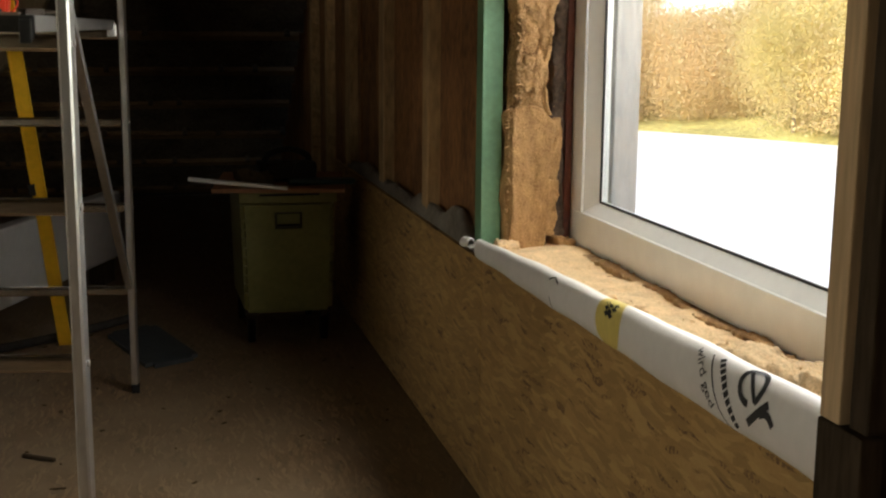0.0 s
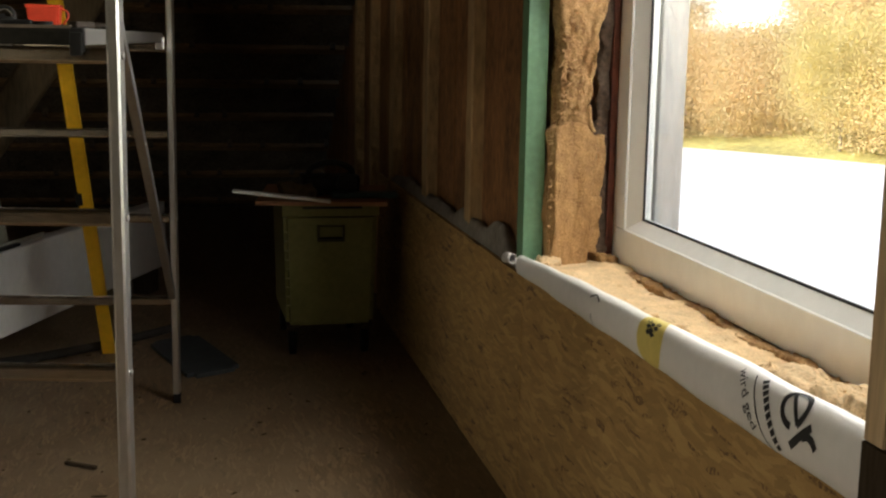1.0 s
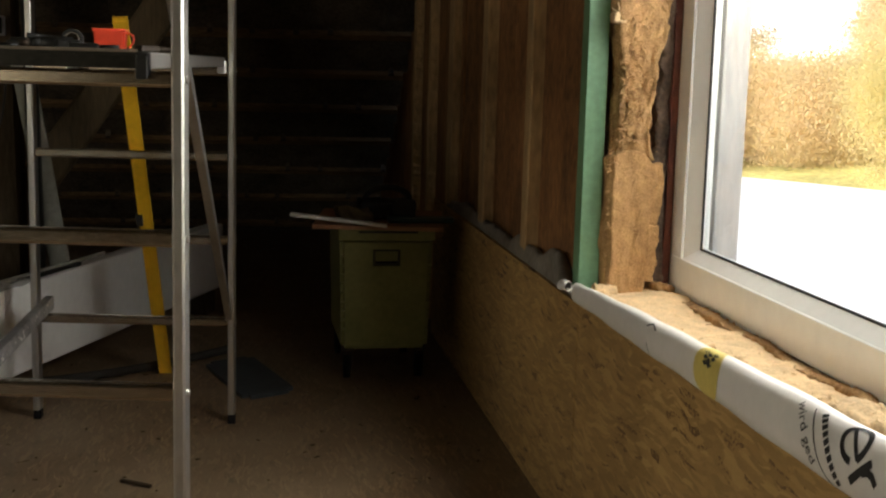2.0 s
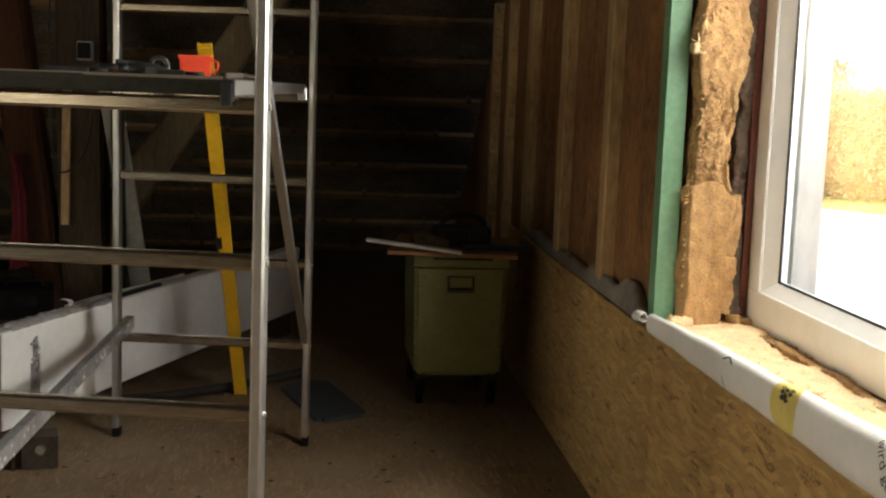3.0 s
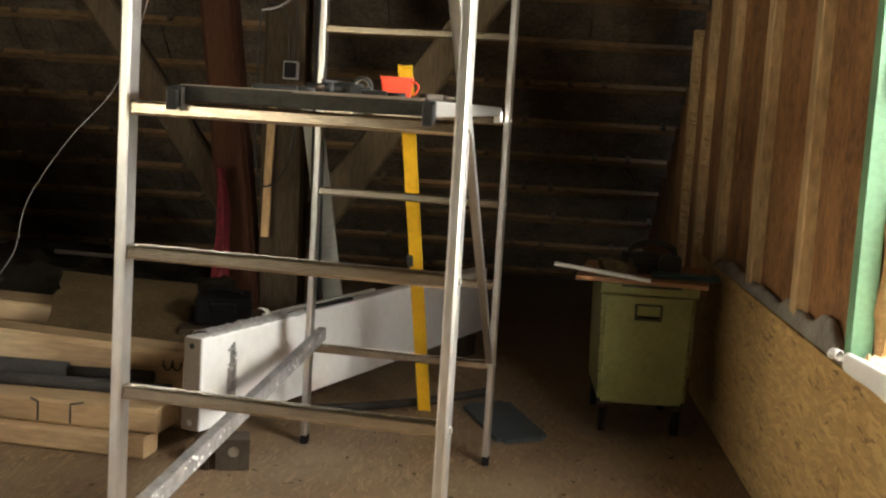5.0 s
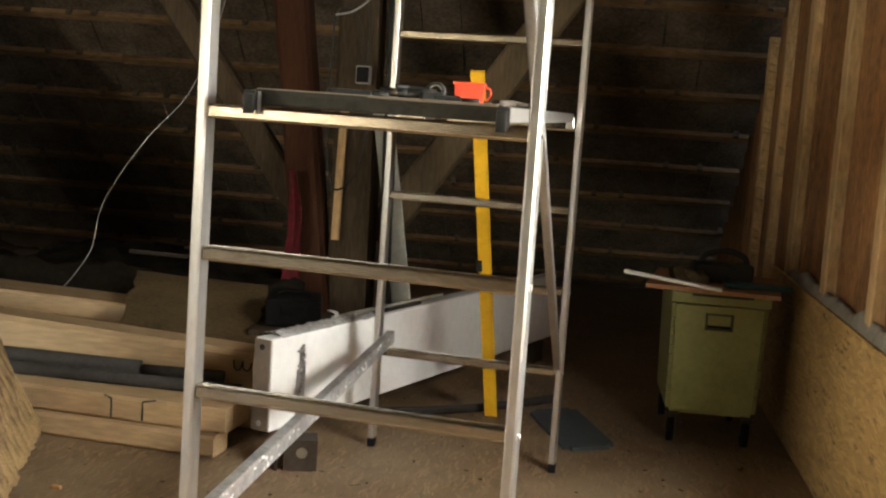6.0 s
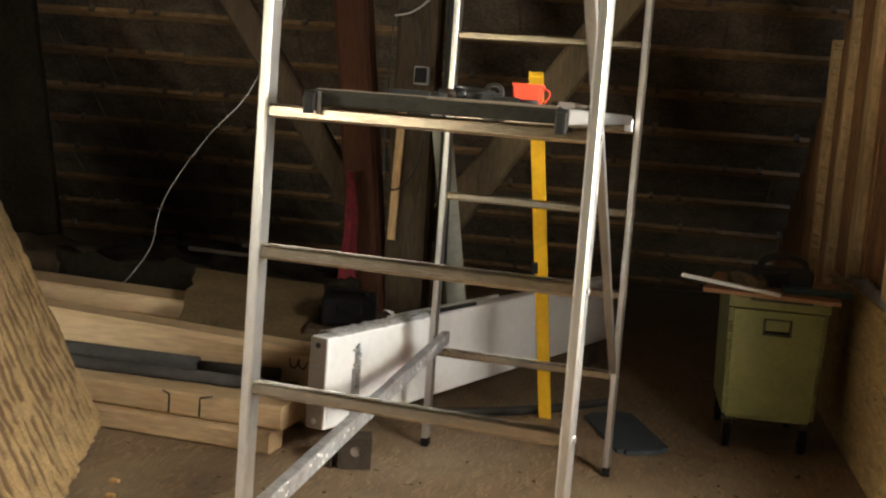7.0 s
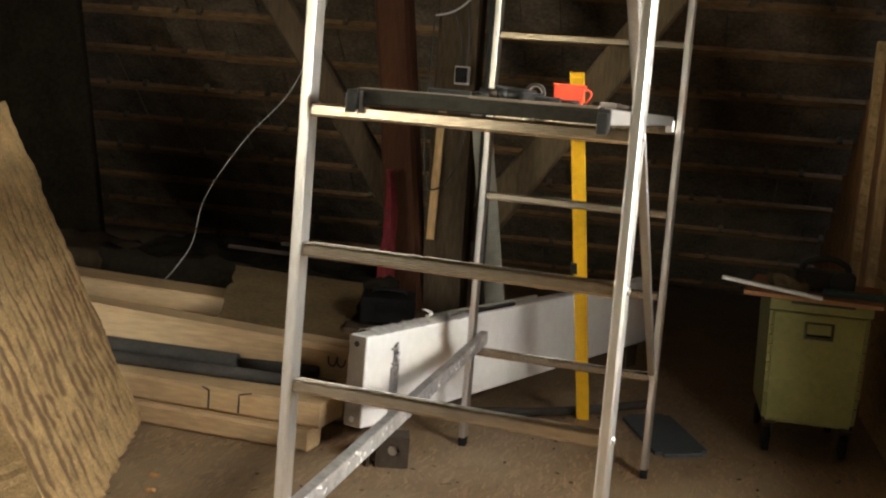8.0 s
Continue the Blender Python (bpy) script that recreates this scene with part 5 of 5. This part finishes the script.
for k in range(len(outline)):
    j = (k + 1) % len(outline)
    bm.faces.new((lower_face[k], lower_face[j], upper_face[j], upper_face[k]))
tagged(part("chipboard_sheet", bm, M_CHIP), "dusty chipboard offcut lying over the timbers", "board")
bm = bm_new()
add_box(bm, (-0.11, -0.12, 0), (0.11, 0.12, 0.11), 0.015)
add_box(bm, (-0.05, -0.13, 0.05), (0.05, -0.11, 0.09), 0.008)
add_sweep(bm, spline([(-0.07, 0, 0.10), (-0.05, 0, 0.125), (0.05, 0, 0.125), (0.07, 0, 0.10)]), 0.008)
tagged(part("tool_case", bm, M_RUBBER), "black tool case standing behind the white board", "tool case").matrix_world = pose(-1.08, 3.82, 0.325, 0, 0, 12)
bm = bm_new()
add_box(bm, (-0.2, -0.25, 0), (0.16, 0.24, 0.322), 0.01)
tagged(part("crate", bm, M_OLDWOOD), "dark wooden crate behind the timbers", "crate").matrix_world = pose(-1.06, 3.88, 0, 0, 0, 12)
for k, (x, y, z, l, t) in enumerate(((-1.75, 4.7, 0.42, 0.7, 6), (-1.5, 4.85, 0.43, 0.8, -4))):
    bm = bm_new()
    add_box(bm, (-l / 2, -0.02, 0), (l / 2, 0.02, 0.006), 0.001)
    add_box(bm, (-l / 2, -0.02, 0), (l / 2, -0.016, 0.02), 0.001)
    tagged(part("metal_profile", bm, M_STEEL), "thin brown steel metal profile in the rubble", "metal profile", "metal profiles").matrix_world = pose(x, y, z, 0, 2, t)
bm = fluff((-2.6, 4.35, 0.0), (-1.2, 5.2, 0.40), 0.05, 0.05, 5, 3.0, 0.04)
# rubble coloured near-black for the darkness under the roof
tagged(part("rubble_heap", bm, M_BACKDARK), "dark heap of rubble and offcuts under the roof", "rubble", kind="stuff")
bm = fluff((-3.3, 4.5, 0.0), (-2.55, 5.1, 0.36), 0.05, 0.04, 5, 8.0, 0.05)
tagged(part("paper_sack", bm, M_OLDWOOD), "crumpled brown paper sacks behind the timbers", "sacks")

# ---- leaning mineral wool slab ----
edge = Vector((0.300, -0.954, 0)).normalized()
rise = Vector((-0.4935, -0.155, 1.075)).normalized()
out = edge.cross(rise).normalized()
if out.x < 0:
    out = -out
SW, SH, TH = 1.32, 1.19, 0.11
bm = bm_new()
NU, NV = 300, 140
PITCH = 0.0748


def seam(u, v):
    """How deep a stitched seam presses into the wool: staggered strokes that run up the slab."""
    w = u - 0.06 * v + 0.014 * noise.noise(Vector((u * 2, v * 3, 2))) + 0.004 * noise.noise(Vector((u * 9, v * 12, 6)))
    col = round(w / PITCH)
    off = (w - col * PITCH) / 0.0115
    t = (v / 0.25 + 0.5 * (col % 2) + 0.5 * noise.noise(Vector((col * 3.7, 0.4, 0)))) % 1.0
    on = min(1.0, max(0.0, (0.42 - abs(t - 0.5)) / 0.10))
    return on * math.exp(-off * off) * (0.85 + 0.4 * noise.noise(Vector((col * 1.3, v * 5, 4))))


front, back, deep = [], [], {}
for i in range(NU + 1):
    fr, bk = [], []
    for j in range(NV + 1):
        u, v = SW * i / NU, SH * j / NV
        rag = 0.010 * noise.noise(Vector((u * 7, v * 7, 1))) + 0.006 * noise.noise(Vector((u * 25, v * 25, 4))) + 0.003 * noise.noise(Vector((u * 90, v * 90, 3)))
        puff = 0.006 * math.cos((u - 0.06 * v) / PITCH * 2 * math.pi)
        deep[i, j] = seam(u, v)
        eu = 0.018 * noise.noise(Vector((v * 9, 2, 0))) + 0.008 * noise.noise(Vector((v * 37, 5, 0))) if i in (0, NU) else 0.0
        ev = 0.014 * noise.noise(Vector((u * 9, 7, 0))) if j in (0, NV) else 0.0
        bend = -0.012 * math.sin(math.pi * v / SH)
        fr.append(bm.verts.new((u + eu, v + ev, rag - puff + bend - 0.004 * deep[i, j])))
        bk.append(bm.verts.new((u + eu, v + ev, bend - TH + 0.008 * noise.noise(Vector((u * 9, v * 9, 8))))))
    front.append(fr), back.append(bk)
for i in range(NU):
    for j in range(NV):
        f = bm.faces.new((front[i][j], front[i + 1][j], front[i + 1][j + 1], front[i][j + 1]))
        f.smooth = True
        bm.faces.new((back[i][j + 1], back[i + 1][j + 1], back[i + 1][j], back[i][j])).smooth = True
for j in range(NV):
    bm.faces.new((front[0][j], front[0][j + 1], back[0][j + 1], back[0][j]))
    bm.faces.new((front[NU][j + 1], front[NU][j], back[NU][j], back[NU][j + 1]))
for i in range(NU):
    bm.faces.new((front[i + 1][0], front[i][0], back[i][0], back[i + 1][0]))
    bm.faces.new((front[i][NV], front[i + 1][NV], back[i + 1][NV], back[i][NV]))
slab = part("wool_slab", bm, M_SLABWOOL)
basis = Matrix((edge, rise, out)).transposed().to_4x4()
basis.translation = Vector((-1.752, 3.02, 0.03))
slab.matrix_world = basis
tagged(slab, "yellow-brown mineral wool slab leaning on the timbers", "insulation")
timber("prop", (-2.42, 2.55, 0.0), (-2.36, 2.5, 1.05), 0.06, 0.06, M_OLDWOOD, "old post the wool slab leans on", "post", seed=12)

# ---- crumbs on the floor ----
r = random.Random(3)
bm = bm_new()
for _ in range(150):
    x, y = r.uniform(-1.7, 0.87), r.uniform(1.6, 4.2)
    l, w = r.uniform(0.002, 0.010) * (2.5 if r.random() < 0.05 else 1), r.uniform(0.001, 0.004)
    add_box(bm, (-l, -w, 0), (l, w, r.uniform(0.001, 0.004)), 0.0, Matrix.Translation((x, y, 0.0005)) @ Matrix.Rotation(r.uniform(0, 3.14), 4, "Z") @ Matrix.Rotation(r.uniform(-0.1, 0.1), 4, "Y"))
tagged(part("floor_crumbs", bm, M_PLY), "dark wood chips and crumbs strewn over the floor", "debris", kind="stuff")
bm = bm_new()
add_bar(bm, (-0.30, 2.62, 0.007), (-0.21, 2.56, 0.007), 0.012, 0.010, 0.002)
tagged(part("wood_sliver", bm, M_OLDWOOD), "dark wood sliver lying on the floor", "offcut")
for k, (x, y) in enumerate(((-1.47, 2.50), (-1.42, 2.36))):
    bm = fluff((x - 0.014, y - 0.009, 0.0), (x + 0.014, y + 0.009, 0.010), 0.004, 0.004, 40, k)
    tagged(part("wool_scrap", bm, M_WOOL), "small torn scrap of wool on the floor", "scrap", "wool scraps")


# ---- outside ----
GROUND = -2.6
bm = bm_new()
rings = [0.0, 8, 20, 34, 43.5, 46, 49, 53, 58, 66, 80, 120, 300, 900, 3000]
SEG = 96
loops = []
for rr in rings:
    loop = []
    for k in range(SEG):
        a = 2 * math.pi * k / SEG
        z = GROUND
        if rr > 46:
            z += 3.0 * min(1.0, (rr - 46) / 20) + 0.3 * noise.noise(Vector((math.cos(a) * rr * 0.1, math.sin(a) * rr * 0.1, 0)))
        deg = min(60.0, max(0.0, math.degrees(a))) if a < 2 else 22.0
        q = rr * (1.03 - 0.0095 * (deg - 22) if 40 < rr < 60 else 1.0)
        loop.append(bm.verts.new((q * math.sin(a), q * math.cos(a), z)) if rr else None)
    loops.append(loop)
centre = bm.verts.new((0, 0, GROUND))
for k in range(SEG):
    bm.faces.new((centre, loops[1][(k + 1) % SEG], loops[1][k]))
for ri in range(1, len(rings) - 1):
    for k in range(SEG):
        f = bm.faces.new((loops[ri][k], loops[ri][(k + 1) % SEG], loops[ri + 1][(k + 1) % SEG], loops[ri + 1][k]))
        f.material_index = 1 if rings[ri] >= 45 else 0
ground = setting("ground", bm, M_SNOW, "bright snowy field that ends at a grassy bank", "ground")
ground.data.materials.append(M_GRASS)
ground.location = (0, 0, 0)


def tree(seed, height, spread, leaves, leaf_mat, low):
    """A tree or tall shrub: tapered trunk, limbs, and a loose crown of small leaves."""
    r = random.Random(seed)
    t = thing("tree" if low > 0.15 else "shrub", "autumn tree with thin golden leaves" if low > 0.15 else "dense autumn shrub with olive-gold leaves", "tree" if low > 0.15 else "shrub", "trees on the bank")
    b = bm_new()
    tips = []
    add_rod(b, (0, 0, 0), (0.1, 0.1, height * 0.85), height * 0.018, 8, height * 0.003)
    for k in range(16):
        z = height * (low + (0.85 - low) * r.random())
        a = r.uniform(0, 6.28)
        ln = spread * r.uniform(0.5, 1.0) * (1.1 - 0.6 * z / height)
        tip = Vector((ln * math.cos(a), ln * math.sin(a), z + ln * r.uniform(0.3, 0.8)))
        add_rod(b, (0, 0, z), tip, height * 0.006, 5, height * 0.0012)
        tips.append((Vector((0, 0, z)), tip))
    part("trunk", b, M_BARK, t)
    verts, faces = [], []
    for _ in range(leaves):
        p, q = r.choice(tips)
        c = p.lerp(q, r.uniform(0.35, 1.1)) + Vector([r.gauss(0, spread * (0.18 if low > 0.15 else 0.30)) for _ in range(3)])
        if c.z < 0.1:
            c.z = 0.1 + r.random() * 0.4
        s = r.uniform(0.025, 0.055)
        u = Vector([r.uniform(-1, 1) for _ in range(3)]).normalized()
        w = u.orthogonal().normalized()
        base = len(verts)
        verts += [c - u * s, c + w * s * 0.6, c + u * s, c - w * s * 0.6]
        faces.append((base, base + 1, base + 2, base + 3))
    me = bpy.data.meshes.new("crown")
    me.from_pydata([tuple(v) for v in verts], [], faces)
    me.materials.append(leaf_mat)
    crown = new("crown", me)
    crown.parent = t
    return t


kinds = [tree(1, 8.5, 2.6, 38000, M_LEAF, 0.2), tree(2, 7.0, 2.3, 38000, M_LEAF, 0.18), tree(3, 4.2, 2.2, 38000, M_LEAF2, 0.05), tree(4, 3.0, 2.2, 34000, M_LEAF, 0.05)]
r = random.Random(6)
first = set()
for k in range(120):
    az = radians(8 + 52 * ((k * 0.618) % 1.0))
    dist = r.uniform(46.6, 52) if k % 4 > 1 else r.uniform(50, 72)
    which = k % 4
    if 22.6 < math.degrees(az) < 28.2:      # a gap in the wood where the sky shows
        which, dist = (3 if 23.4 < math.degrees(az) < 27.4 or k % 2 else 2), r.uniform(48.6, 51)
    kind = kinds[which]
    edge_r = 46 * (1.03 - 0.0095 * (math.degrees(az) - 22))
    dist += edge_r - 46
    z = GROUND + 3.0 * min(1.0, (dist - edge_r) / 20) - 0.15
    m4 = pose(dist * math.sin(az), dist * math.cos(az), z, 0, 0, r.uniform(0, 360))
    if which not in first:
        first.add(which)
        kind.matrix_world = m4
    else:
        copy_thing(kind, m4)

# bright overcast sky far behind the wood
M_SKY = bpy.data.materials.new("bright_cloud")
M_SKY.use_nodes = True
sn, slink = M_SKY.node_tree.nodes, M_SKY.node_tree.links.new
sn["Principled BSDF"].inputs["Base Color"].default_value = (0, 0, 0, 1)
sn["Principled BSDF"].inputs["Emission Color"].default_value = (1.0, 0.98, 0.95, 1)
sn["Principled BSDF"].inputs["Emission Strength"].default_value = 3.0
bm = bm_new()
low_row, high_row = [], []
for k in range(33):
    a = radians(-10 + 100 * k / 32)
    low_row.append(bm.verts.new((400 * math.sin(a), 400 * math.cos(a), -6.0)))
    high_row.append(bm.verts.new((400 * math.sin(a), 400 * math.cos(a), 120.0)))
for k in range(32):
    bm.faces.new((low_row[k], low_row[k + 1], high_row[k + 1], high_row[k]))
setting("backdrop", bm, M_SKY, "bright white overcast sky behind the autumn wood", "sky")
